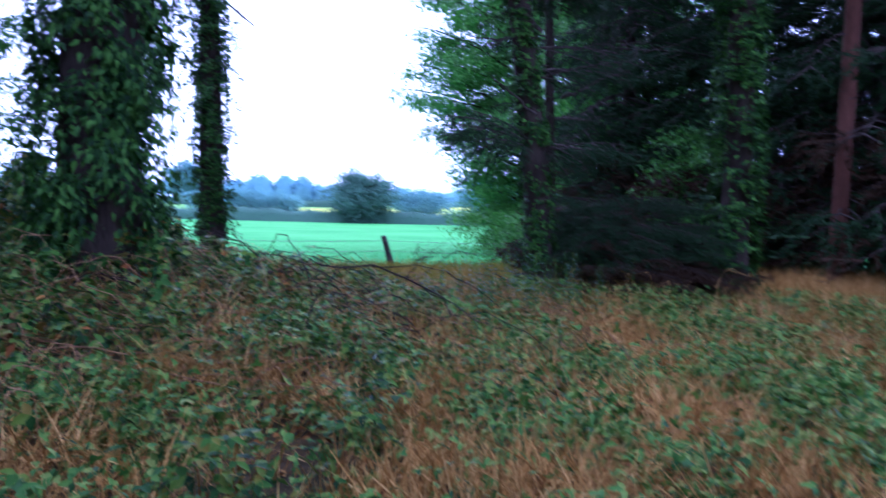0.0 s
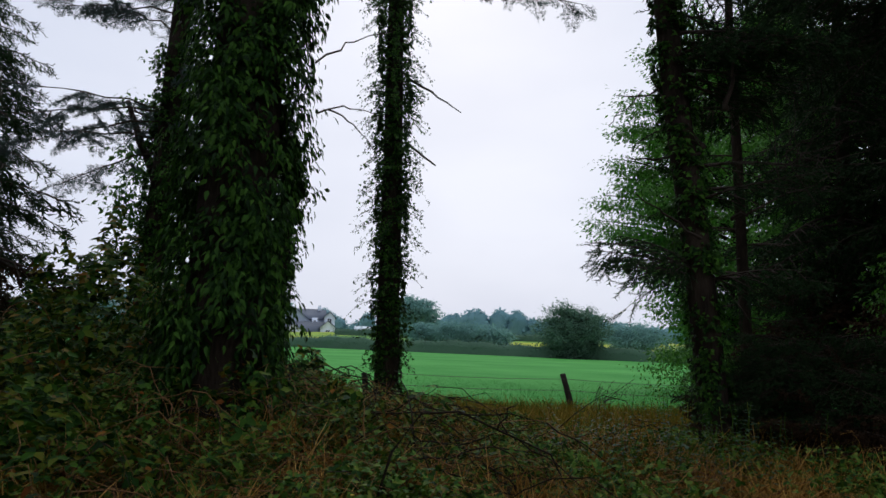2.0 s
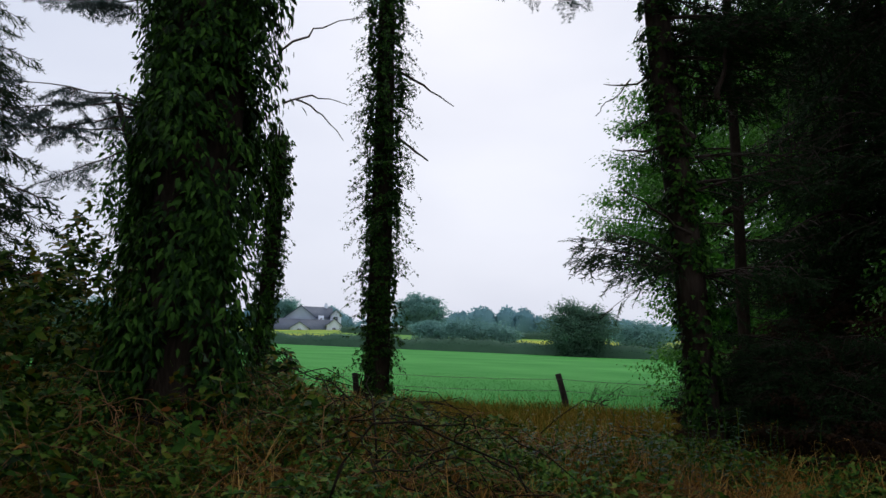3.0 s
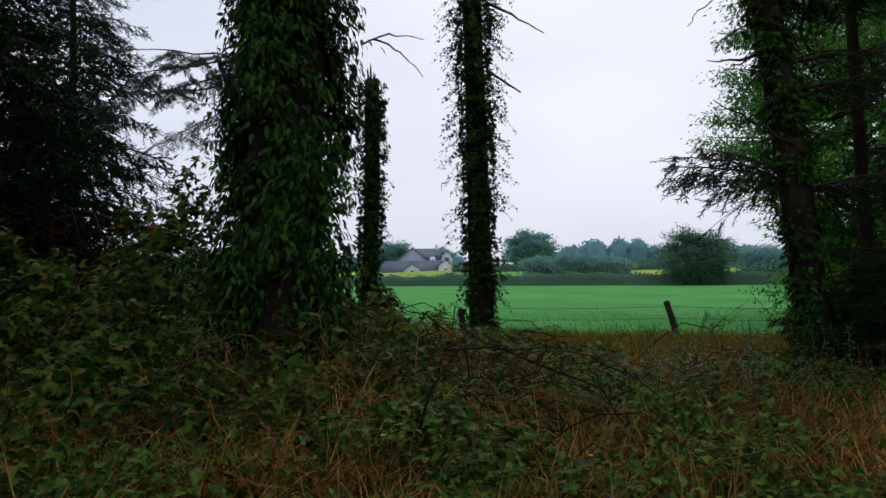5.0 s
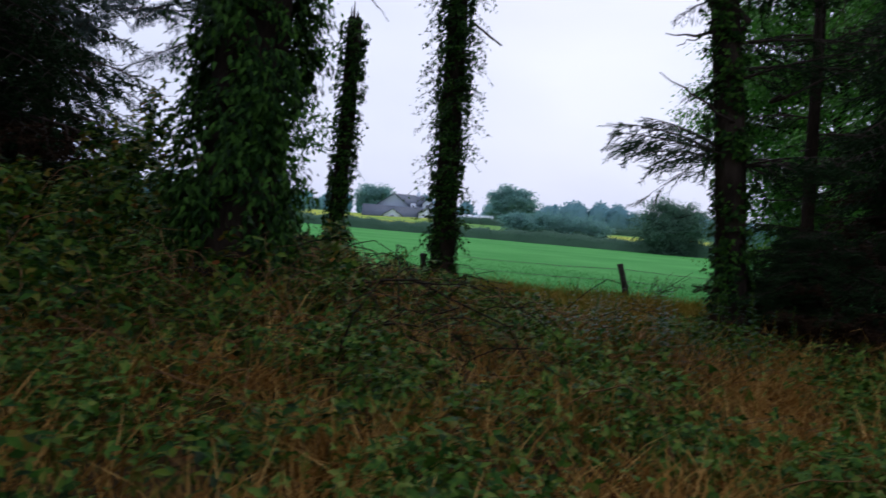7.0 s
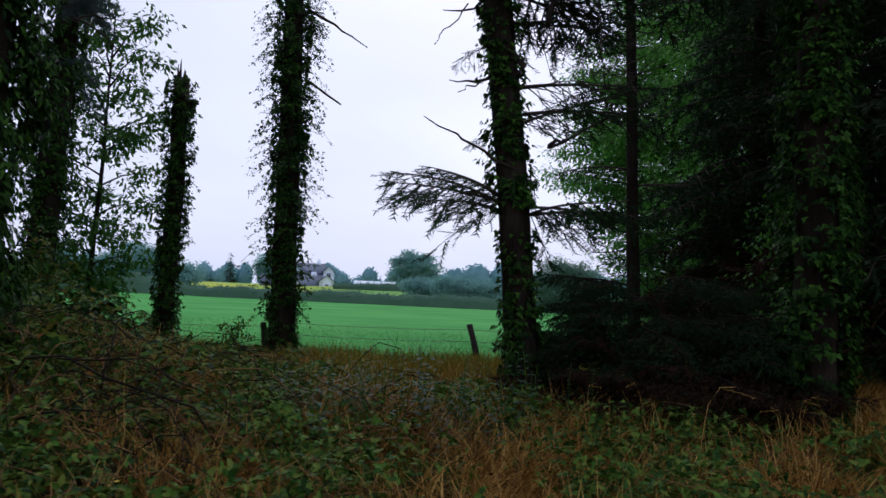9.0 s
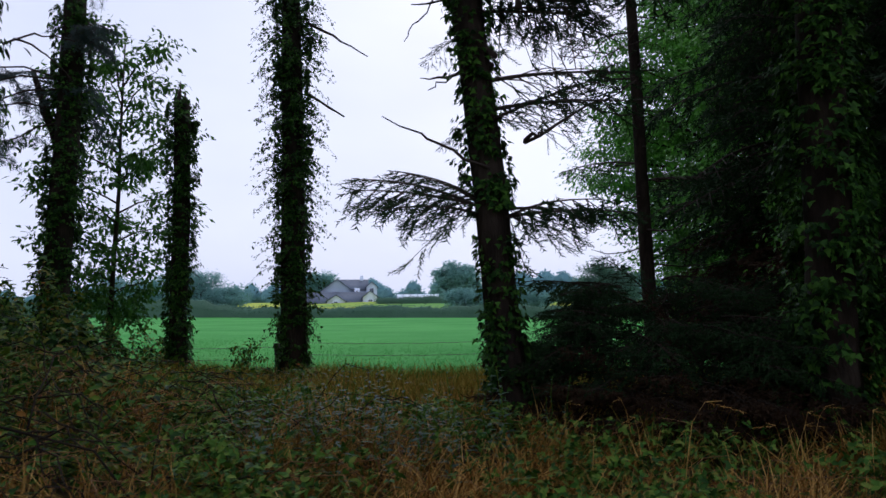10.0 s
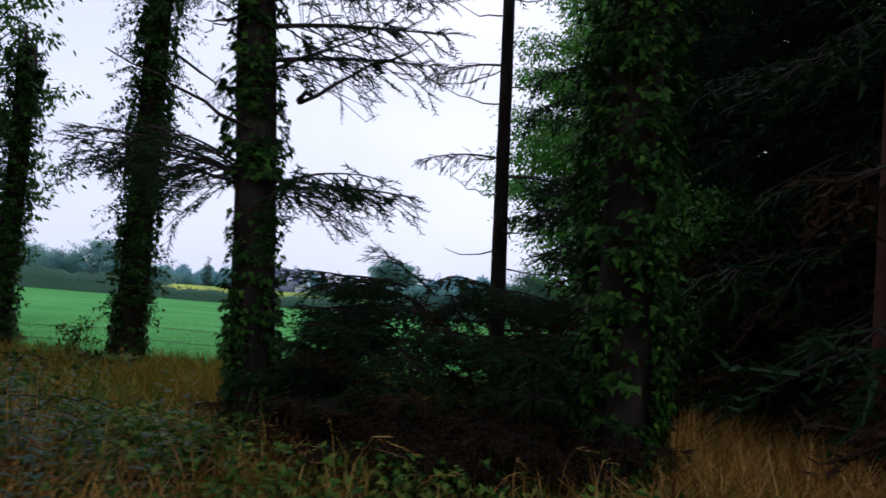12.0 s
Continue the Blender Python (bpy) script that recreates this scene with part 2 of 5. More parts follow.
class Geo:
    """Vertices and faces gathered as arrays."""

    def __init__(self):
        self.v, self.f, self.n = [], [], 0

    def add(self, v, f):
        v = np.asarray(v, float).reshape(-1, 3)
        self.v.append(v)
        for g in f if isinstance(f, list) else [f]:
            self.f.append(np.asarray(g, int) + self.n)
        self.n += len(v)
        return self

    def merged(self):
        return np.concatenate(self.v), self.f

    def mesh(self, name, material, smooth=False):
        v = np.concatenate(self.v)
        me = bpy.data.meshes.new(name)
        me.vertices.add(len(v))
        me.vertices.foreach_set("co", v.ravel().astype(np.float32))
        loops = np.concatenate([f.ravel() for f in self.f])
        sizes = np.concatenate([np.full(len(f), f.shape[1]) for f in self.f])
        me.loops.add(len(loops))
        me.loops.foreach_set("vertex_index", loops.astype(np.int32))
        me.polygons.add(len(sizes))
        me.polygons.foreach_set("loop_start", (np.cumsum(sizes) - sizes).astype(np.int32))
        me.polygons.foreach_set("loop_total", sizes.astype(np.int32))
        if smooth:
            me.polygons.foreach_set("use_smooth", np.ones(len(sizes), bool))
        me.materials.append(material)
        me.update(calc_edges=True)
        return me

    def tube(self, pts, radii, seg=7, lump=0.0):
        pts = np.asarray(pts, float)
        radii = np.broadcast_to(np.asarray(radii, float), (len(pts),))
        tang = unit(np.gradient(pts, axis=0))
        ref = np.where(np.abs(tang[:, 2:]) > 0.9, [[1.0, 0, 0]], [[0, 0, 1.0]])
        a = unit(np.cross(tang, ref))
        b = np.cross(tang, a)
        ang = np.linspace(0, 2 * np.pi, seg, endpoint=False)
        r = radii[:, None] * (1 + lump * rng.normal(size=(len(pts), seg)))
        ring = pts[:, None] + r[..., None] * (np.cos(ang)[None, :, None] * a[:, None] + np.sin(ang)[None, :, None] * b[:, None])
        i, j = np.meshgrid(np.arange(len(pts) - 1), np.arange(seg), indexing="ij")
        k = (j + 1) % seg
        quads = np.stack([i * seg + j, i * seg + k, (i + 1) * seg + k, (i + 1) * seg + j], -1).reshape(-1, 4)
        caps = np.array([np.arange(seg)[::-1], np.arange(seg) + (len(pts) - 1) * seg])
        return self.add(ring.reshape(-1, 3), [quads, caps])

    def scatter(self, tv, tf, at, along, face, size):
        """Copies of a small shape (y along, z its face) at many places."""
        tv = np.asarray(tv, float)
        at, along, face = np.asarray(at, float), unit(along), np.asarray(face, float)
        side = unit(np.cross(along, face))
        up = np.cross(side, along)
        size = np.broadcast_to(np.asarray(size, float), (len(at),))
        v = at[:, None] + size[:, None, None] * (tv[None, :, :1] * side[:, None] + tv[None, :, 1:2] * along[:, None] + tv[None, :, 2:] * up[:, None])
        off = (np.arange(len(at)) * len(tv))[:, None, None]
        return self.add(v.reshape(-1, 3), [(np.asarray(f)[None] + off).reshape(-1, np.asarray(f).shape[1]) for f in (tf if isinstance(tf, list) else [tf])])

    def box(self, lo, hi):
        (a, b, c), (d, e, f) = lo, hi
        return self.add([(a, b, c), (d, b, c), (d, e, c), (a, e, c), (a, b, f), (d, b, f), (d, e, f), (a, e, f)],
                        np.array([(0, 3, 2, 1), (4, 5, 6, 7), (0, 1, 5, 4), (1, 2, 6, 5), (2, 3, 7, 6), (3, 0, 4, 7)]))


def thing(name, x, y, z, label, category, group="", kind=""):
    ob = new(name)
    ob.location = (x, y, z)
    ob.empty_display_size = 0.2
    return tagged(ob, label, category, group, kind)


def part(name, geo, material, parent, label="", kind="", smooth=False):
    """One mesh under a thing. Its vertices are given in the parent's own space."""
    ob = new(name, geo if isinstance(geo, bpy.types.Mesh) else geo.mesh(name, material, smooth))
    ob.parent = parent
    return tagged(ob, label, kind=kind)


# leaf shapes: y along the leaf, z its face
LEAF_V = [(0, 0, 0), (0.3, 0.35, 0.06), (0, 0.42, -0.02), (-0.3, 0.35, 0.06), (0.19, 0.72, 0.0), (-0.19, 0.72, 0.0), (0, 1.0, -0.12)]
LEAF_F = np.array([(0, 1, 2), (0, 2, 3), (1, 4, 2), (2, 5, 3), (4, 6, 2), (2, 6, 5)])
LANCE_V = [(0, 0, 0), (0.15, 0.4, 0.03), (-0.15, 0.4, 0.03), (0, 1.0, -0.15)]
LANCE_F = np.array([(0, 1, 2), (1, 3, 2)])
DROOP_V = [(0, 0, 0), (0.2, 0.28, 0.05), (0, 0.35, -0.03), (-0.2, 0.28, 0.05), (0.14, 0.62, 0.0), (-0.14, 0.62, 0.0), (0, 1.0, -0.2)]
DROOP_F = LEAF_F
OVAL_V = [(0, 0, 0), (0.24, 0.45, 0.04), (0, 1.0, -0.05), (-0.24, 0.45, 0.04)]
OVAL_F = np.array([(0, 1, 2), (0, 2, 3)])
IVY_V = [(0, 0, 0), (0.42, 0.12, 0.0), (0.22, 0.45, 0.05), (0, 1.0, -0.1), (-0.22, 0.45, 0.05), (-0.42, 0.12, 0.0), (0, 0.35, -0.04)]
IVY_F = np.array([(0, 1, 6), (1, 2, 6), (2, 3, 6), (6, 3, 4), (6, 4, 5), (0, 6, 5)])


def trefoil():
    g = Geo()
    for a, s in ((0, 1.0), (75, 0.8), (-75, 0.8)):
        c, w = math.cos(radians(a)), math.sin(radians(a))
        g.add([(s * (x * c + y * w), 0.1 + s * (-x * w + y * c), z) for x, y, z in LEAF_V], LEAF_F)
    v, f = g.merged()
    return v, np.concatenate(f)


TREFOIL_V, TREFOIL_F = trefoil()
BLADE_V = [(-0.5, 0, 0), (0.5, 0, 0), (-0.35, 0.5, 0.06), (0.35, 0.5, 0.06), (0, 1.0, 0.3)]
BLADE_F = np.array([(0, 1, 3), (0, 3, 2), (2, 3, 4)])


def sprig(needles=12, length=1.0, needle=0.2, width=0.03, seed=0):
    """A twig tip: needles all round a short stem, along y."""
    r = np.random.default_rng(seed)
    g = Geo()
    y = np.linspace(0.05, 0.95, needles) * length
    a = np.arange(needles) * 2.4
    d = unit(np.stack([np.cos(a), np.full(needles, 0.75), np.sin(a) * 0.7], 1) + 0.1 * r.normal(size=(needles, 3)))
    base = np.stack([np.zeros(needles), y, np.zeros(needles)], 1)
    w = unit(np.cross(d, [0, 1, 0.3])) * width
    v = np.stack([base - w, base + w, base + d * needle], 1).reshape(-1, 3)
    g.add(v, np.arange(needles * 3).reshape(-1, 3))
    s = width * 0.8
    g.add([(-s, 0, 0), (s, 0, 0), (0, length * 1.08, 0), (0, 0, s)], np.array([(0, 1, 2), (0, 3, 2)]))
    v, f = g.merged()
    return v, np.concatenate(f)


SPRIG = sprig(14, 1.0, 0.24, 0.035, 1)
SPRIG_SMALL = sprig(7, 1.0, 0.32, 0.07, 2)
TUFT = sprig(18, 0.6, 0.75, 0.02, 3)


def branch_template(seed, sprigs_per_twig=4, twigs=11, hang=0.35, spr=SPRIG, dense=1.0, big=1.0):
    """A conifer branch one metre long along y: needle sprays, and its wood apart."""
    r = np.random.default_rng(seed)
    wood, leaf = Geo(), Geo()
    t = np.linspace(0, 1, 9)
    axis = np.stack([0.05 * np.sin(t * 4 + seed), t, 0.1 * t - 0.22 * t ** 2], 1)
    wood.tube(axis, np.linspace(0.016, 0.003, 9), 4)
    for k in range(twigs):
        s = 0.15 + 0.83 * k / (twigs - 1)
        at = np.array([np.interp(s, t, axis[:, c]) for c in range(3)])
        for side in (-1, 1):
            ln = (0.5 * (1 - s) + 0.13) * r.uniform(0.7, 1.15)
            d = unit(np.array([side * 0.8, 0.6, -0.05 + 0.1 * r.normal()]))
            end = at + d * ln + np.array([0, 0, -hang * ln * r.uniform(0.3, 1.0)])
            tw = np.stack([at + (end - at) * q + np.array([0, 0, 0.05 * ln * math.sin(q * 3.1)]) for q in np.linspace(0, 1, 4)])
            wood.tube(tw, np.linspace(0.006, 0.002, 4), 3)
            n = max(2, int(sprigs_per_twig * dense * (0.5 + ln * 2)))
            q = r.uniform(0.15, 1.0, n)
            p = at + (end - at) * q[:, None]
            dd = unit(d + 0.55 * r.normal(size=(n, 3)) + np.array([0, 0.1, -hang]))
            leaf.scatter(*spr, p, dd, np.tile([0, 0, 1.0], (n, 1)) + 0.2 * r.normal(size=(n, 3)), big * r.uniform(0.09, 0.17, n))
    return wood.merged(), leaf.merged()


def placed(tpl, eye, along, scale, roll=0.0):
    v, f = tpl
    a = unit(along)
    s = unit(np.cross(a, [0, 0, 1.0]))
    u = np.cross(s, a)
    c, w = math.cos(roll), math.sin(roll)
    s, u = c * s + w * u, c * u - w * s
    return np.asarray(eye) + scale * (v[:, :1] * s + v[:, 1:2] * a + v[:, 2:] * u), f


THICK = [branch_template(s, 5, 11, 0.5) for s in (11, 12, 13)]
FAN = [branch_template(s, 5, 9, 0.95, SPRIG, 1.0, 1.35) for s in (23, 24, 25)]
LOOSE = [branch_template(s, 3, 9, 0.7) for s in (21, 22)]
COARSE = [branch_template(s, 5, 8, 0.6, SPRIG_SMALL) for s in (31, 32, 33)]
PINE = [branch_template(s, 5, 9, 0.1, TUFT) for s in (41, 42)]


def ground_z(x, y):
    """The lie of the land: a low bank along the trees, a flat field, then a gentle rise."""
    x, y = np.asarray(x, float), np.asarray(y, float)
    bank = 0.3 * np.exp(-((y - 0.3 * x - 9.5) / 3.5) ** 2)
    mound = 0.55 * np.exp(-((x + 2.6) / 2.6) ** 2 - ((y - 7.2) / 2.4) ** 2)
    bumps = 0.04 * np.sin(1.7 * x + 0.6) * np.sin(1.3 * y) + 0.03 * np.sin(3.9 * x - 2.2 * y)
    near = np.clip((24 - y) / 5, 0, 1) * np.clip((x + 26) / 6, 0, 1)
    far = np.interp(y, [-3000, 20, 60, 110, 135, 160, 260, 700, 4500], [-0.15, -0.15, -0.25, -0.1, 1.6, 3.3, 4.3, 7, 20])
    return far + near * (bank + mound + bumps)
# ---- the ground, one sheet to the horizon ----
def build_ground():
    xs = np.concatenate([[-4000, -1500, -600, -300, -150, -80, -45, -26], np.arange(-20, 20.1, 0.4), [26, 45, 80, 150, 300, 600, 1500, 4000]])
    ys = np.concatenate([[-3000, -1000, -300, -100, -40, -20, -10], np.arange(-6, 26.1, 0.4), [30, 36, 45, 60, 80, 100, 110, 118, 126, 135, 147, 160, 190, 220, 260, 400, 700, 1500, 4500]])
    gx, gy = np.meshgrid(xs, ys, indexing="ij")
    v = np.stack([gx, gy, ground_z(gx, gy)], -1).reshape(-1, 3)
    n = len(ys)
    i, j = np.meshgrid(np.arange(len(xs) - 1), np.arange(n - 1), indexing="ij")
    q = np.stack([i * n + j, (i + 1) * n + j, (i + 1) * n + j + 1, i * n + j + 1], -1).reshape(-1, 4)
    ob = new("ground", Geo().add(v, q).mesh("ground", GROUND, True))
    tagged(ob, "woodland floor of leaf litter running into a green crop field", "ground", kind="structure")


build_ground()

# ---- trees ----
def trunk_line(h, lean, bend=0.0, n=14, seed=0):
    r = np.random.default_rng(seed)
    t = np.linspace(0, 1, n)
    wob = np.cumsum(r.normal(size=(n, 2)), 0) * 0.012
    return np.stack([lean[0] * t + bend * np.sin(t * 3) + wob[:, 0], lean[1] * t + wob[:, 1], -0.3 + (h + 0.3) * t], 1)


def on_line(line, z):
    return np.stack([np.interp(z, line[:, 2], line[:, 0]), np.interp(z, line[:, 2], line[:, 1]), z], -1)


def ivy_cover(tree, line, r0, r1, z0, z1, count, size, shape=(IVY_V, IVY_F), droop=0.8, lumps=0.25, spread=0.12, shoots=20, shoot_len=0.4, singles=0, material=None, facing=(0, -1), patch=0.5):
    """Ivy round a trunk: a coat of leaves in uneven lumps, shoots that stand off it, and leaves of their own."""
    material = material or IVY
    fans = max(1, count // 9)
    fan = rng.integers(fans, size=count)
    fz, fa = rng.uniform(z0, z1, 3 * fans), rng.uniform(0, 2 * np.pi, 3 * fans)
    thick = np.sin(3 * fa + 1.7 * fz) + np.sin(2.9 * fz - 2 * fa + 1) + 0.8 * np.sin(7 * fa + 5.3 * fz) + 0.6 * rng.normal(size=3 * fans)
    best = np.argsort(-thick * patch - rng.normal(size=3 * fans))[:fans]
    fz, fa = fz[best], fa[best]
    z = fz[fan] - np.abs(rng.normal(size=count)) * size * 0.6
    z = np.clip(z, z0, z1)
    swing = rng.normal(size=count)
    a = fa[fan] + swing * size * 0.5 / max(r0, r1)
    stand = np.abs(rng.normal(size=fans))[fan]
    k = (z - z0) / (z1 - z0)
    lump = np.sin(3 * a + 2.1 * z) * np.sin(2.3 * z + a) + 0.6 * np.sin(5 * a - 3.7 * z)
    rad = (r0 + (r1 - r0) * k) * (1 + lumps * 0.5 * lump) + (0.75 * stand + 0.35 * np.abs(rng.normal(size=count))) * spread
    out = np.stack([np.cos(a), np.sin(a), np.zeros(count)], 1)
    at = on_line(line, z) + out * rad[:, None]
    side = np.stack([-np.sin(a), np.cos(a), np.zeros(count)], 1)
    along = unit(DOWN * droop + out * (0.35 + 0.5 * rng.random((count, 1))) + side * 0.75 * swing[:, None] + 0.2 * rng.normal(size=(count, 3)))
    face = unit(out + [0, 0, 0.55] + 0.45 * rng.normal(size=(count, 3)))
    g = Geo().scatter(*shape, at, along, face, size * rng.uniform(0.6, 1.25, count))
    coat = part("ivy", g, material, tree, "dense coat of dark green ivy leaves", kind="stuff")
    stems, leaves = Geo(), Geo()
    for _ in range(shoots):
        zz, aa = rng.uniform(z0 + 0.3 * (z1 - z0) * rng.random(), z1), rng.uniform(0, 2 * np.pi)
        o = np.array([math.cos(aa), math.sin(aa), 0])
        p0 = on_line(line, np.array([zz]))[0] + o * (r0 + (r1 - r0) * (zz - z0) / (z1 - z0)) * 0.7
        ln = shoot_len * rng.uniform(0.5, 1.3)
        t = np.linspace(0, 1, 6)[:, None]
        pts = p0 + o * ln * t + np.array([0, 0, 0.35 * ln]) * t - np.array([0, 0, 0.8 * ln]) * t ** 2
        stems.tube(pts, np.linspace(0.006, 0.002, 6), 4)
        m = 26
        q = rng.uniform(0.1, 1.03, m)
        pp = np.stack([np.interp(q, t[:, 0], pts[:, c]) for c in range(3)], 1) + rng.normal(size=(m, 3)) * 0.45 * size
        leaves.scatter(*shape, pp, DOWN * 0.7 + o * 0.5 + 0.6 * rng.normal(size=(m, 3)), o + [0, 0, 0.6] + 0.4 * rng.normal(size=(m, 3)), size * rng.uniform(0.6, 1.1, m))
    if shoots:
        part("ivy_stem", stems, DEADWOOD, tree, kind="stuff")
        part("hanging_ivy", leaves, material, tree, "loose hanging ivy shoots", kind="stuff")
    me = Geo().add(shape[0], shape[1]).mesh("leaf", material)
    base = math.atan2(facing[1], facing[0])
    for _ in range(singles):
        zz, aa = rng.uniform(z0, min(z1, 5.5)), base + rng.uniform(-1.3, 1.3)
        o = Vector((math.cos(aa), math.sin(aa), 0))
        p = Vector(on_line(line, np.array([zz]))[0]) + o * ((r0 + (r1 - r0) * (zz - z0) / (z1 - z0)) + spread * 1.3)
        al = (Vector((0, 0, -droop)) + o * 0.5 + Vector(rng.normal(size=3)) * 0.3).normalized()
        fc = (o + Vector((0, 0, 0.6)) + Vector(rng.normal(size=3)) * 0.3).normalized()
        sd = al.cross(fc).normalized()
        up = sd.cross(al)
        lf = new("leaf", me)
        s = size * rng.uniform(0.9, 1.35)
        lf.matrix_local = Matrix.Translation(p) @ Matrix((sd, al, up)).transposed().to_4x4() @ Matrix.Scale(s, 4)
        lf.parent = coat
        lf.matrix_parent_inverse = Matrix()
    return coat


def stick(pts, r0, r1, seg=5):
    return Geo().tube(pts, np.linspace(r0, r1, len(pts)), seg, 0.08)


def arc(a, b, sag=0.0, n=7, wob=0.02, seed=0):
    r = np.random.default_rng(seed)
    t = np.linspace(0, 1, n)[:, None]
    return np.asarray(a) * (1 - t) + np.asarray(b) * t + np.array([0, 0, -1.0]) * sag * 4 * t * (1 - t) + r.normal(size=(n, 3)) * wob * np.sin(t * 3.1)


def shading_crown(t, line, z0, z1, reach, leaves, material):
    """The spreading head of a tree, added out of view far above the eye to cast shade."""
    wood, c = Geo(), []
    for k in range(16):
        a, zz = k * 2.4, rng.uniform(z0, z1)
        p0 = on_line(line, np.array([min(zz - 0.8, line[-1, 2])]))[0]
        p1 = p0 + np.array([math.cos(a) * reach, math.sin(a) * reach, 1.2]) * rng.uniform(0.5, 1.0)
        wood.tube(arc(p0, p1, -0.2, 6, 0.05, k), np.linspace(0.08, 0.015, 6), 5)
        c += [p0 + (p1 - p0) * q for q in np.linspace(0.3, 1.0, 5)]
    c = np.array(c)
    at = c[rng.integers(len(c), size=leaves)] + rng.normal(size=(leaves, 3)) * [0.7, 0.7, 0.35]
    part("bough_wood", wood, BARK, t, kind="stuff")
    part("crown", Geo().scatter(OVAL_V, OVAL_F, at, rng.normal(size=(leaves, 3)), rng.normal(size=(leaves, 3)) * 0.5 + [0, 0, 1], 0.24), material, t, "unseen leafy head added overhead to shade the brambles", kind="stuff")


def pine_bough(wood, leaf, a, b, n, ln, sag=-0.15):
    """A long limb with short wispy side branches that hang from its outer part."""
    pts = arc(a, b, sag, 9, 0.08, n)
    wood.tube(pts, np.linspace(0.028, 0.006, 9), 5, 0.08)
    out = unit(np.asarray(b, float) - np.asarray(a, float))
    for _ in range(n):
        q = rng.uniform(0.3, 1.0)
        at = np.array([np.interp(q, np.linspace(0, 1, 9), pts[:, c]) for c in range(3)])
        d = unit(out * 0.6 + rng.normal(size=3) * [0.7, 0.7, 0.25] + [0, 0, -0.3])
        w, f = PINE[int(rng.integers(len(PINE)))]
        s = ln * rng.uniform(0.6, 1.3)
        wood.add(*placed(w, at, d, s))
        leaf.add(*placed(f, at, d, s))


def big_ivy_tree():
    t = thing("ivy_clad_tree", -2.13, 7.05, 0.25, "massive trunk wholly wrapped in dark drooping ivy above brambles", "tree")
    line = trunk_line(11, (0.1, 0.3), 0, 16, 3)
    part("trunk", Geo().tube(line, np.interp(line[:, 2], [-0.3, 0, 2, 11], [0.58, 0.46, 0.38, 0.34]), 18, 0.03), BARK, t, smooth=True)
    ivy_cover(t, line, 0.39, 0.37, 0.2, 10.5, 40000, 0.1, (DROOP_V, DROOP_F), 1.05, 0.45, 0.19, 210, 0.28, 220, patch=0.9, facing=(0.55, -0.83))
    for k, (a, b) in enumerate((((0.6, 0.5, 4.1), (1.4, 0.8, 4.5)), ((0.6, 0.6, 3.55), (1.2, 0.9, 3.58)), ((0.75, 0.6, 3.58), (1.15, 0.95, 3.2)))):
        part("dead_twig", stick(arc(a, b, -0.08, 8, 0.03, k), 0.013, 0.004), DEADWOOD, t, "bare grey twig")
    shading_crown(t, line, 8.6, 13.0, 5.6, 26000, IVY)
    return t


def thin_ivy_tree():
    t = thing("ivy_clad_tree", -4.42, 16.1, -0.1, "slender dark trunk fringed with ivy beside the fence", "tree")
    line = trunk_line(13, (-0.3, 0.1), 0, 16, 5)
    part("trunk", Geo().tube(line, np.interp(line[:, 2], [-0.3, 0.2, 3, 13], [0.36, 0.29, 0.25, 0.17]), 14, 0.03), BARK, t, smooth=True)
    ivy_cover(t, line, 0.28, 0.33, 0.1, 12.5, 17000, 0.08, lumps=0.3, spread=0.045, shoots=430, shoot_len=0.58, patch=0.4, facing=(0.4, -0.9))
    part("dead_branch", stick(arc((0.1, 0.2, 7.8), (1.21, 1.0, 7.11), -0.03, 8, 0.03, 1), 0.04, 0.012), DEADWOOD, t, "broken bare branch")
    part("dead_branch", stick(arc((0.1, 0.2, 6.2), (0.58, 1.01, 5.8), 0, 6, 0.02, 2), 0.04, 0.018), DEADWOOD, t, "broken bare branch")
    # a wispy bough hanging high over the gap
    wood, leaf = Geo(), Geo()
    pine_bough(wood, leaf, (0.0, 0.1, 10.4), (4.3, 0.9, 9.45), 22, 0.6)
    pine_bough(wood, leaf, (0.0, 0.1, 10.8), (2.8, 0.4, 9.55), 11, 0.55)
    part("bough_wood", wood, DEADWOOD, t, kind="stuff")
    part("high_spray", leaf, PINE_NEEDLE, t, "wispy hanging grey-green sprays", kind="stuff")
    return t


def ivy_stump():
    t = thing("broken_ivy_trunk", -7.22, 15.7, -0.1, "broken-topped dead trunk covered in ivy", "tree")
    line = trunk_line(6.0, (0.62, -0.75), 0, 12, 8)
    part("trunk", Geo().tube(line, np.interp(line[:, 2], [-0.3, 0.2, 6], [0.24, 0.2, 0.17]), 12, 0.05), BARK, t, smooth=True)
    ivy_cover(t, line, 0.2, 0.23, 0.25, 6.0, 7000, 0.08, lumps=0.3, spread=0.06, shoots=40, shoot_len=0.3)
    top = on_line(line, np.array([6.0]))[0]
    for k in range(4):
        a = k * 1.7
        part("splinter", stick([top + [0.08 * math.cos(a), 0.08 * math.sin(a), -0.1], top + [0.1 * math.cos(a), 0.1 * math.sin(a), 0.15 + 0.08 * k]], 0.04, 0.008), DEADWOOD, t)
    return t


def conifer_branch(tree, wood, leaf, tpls, at, along, length, roll=0.0):
    w, n = tpls[int(rng.integers(len(tpls)))]
    wood.add(*placed(w, at, along, length, roll))
    leaf.add(*placed(n, at, along, length, roll))


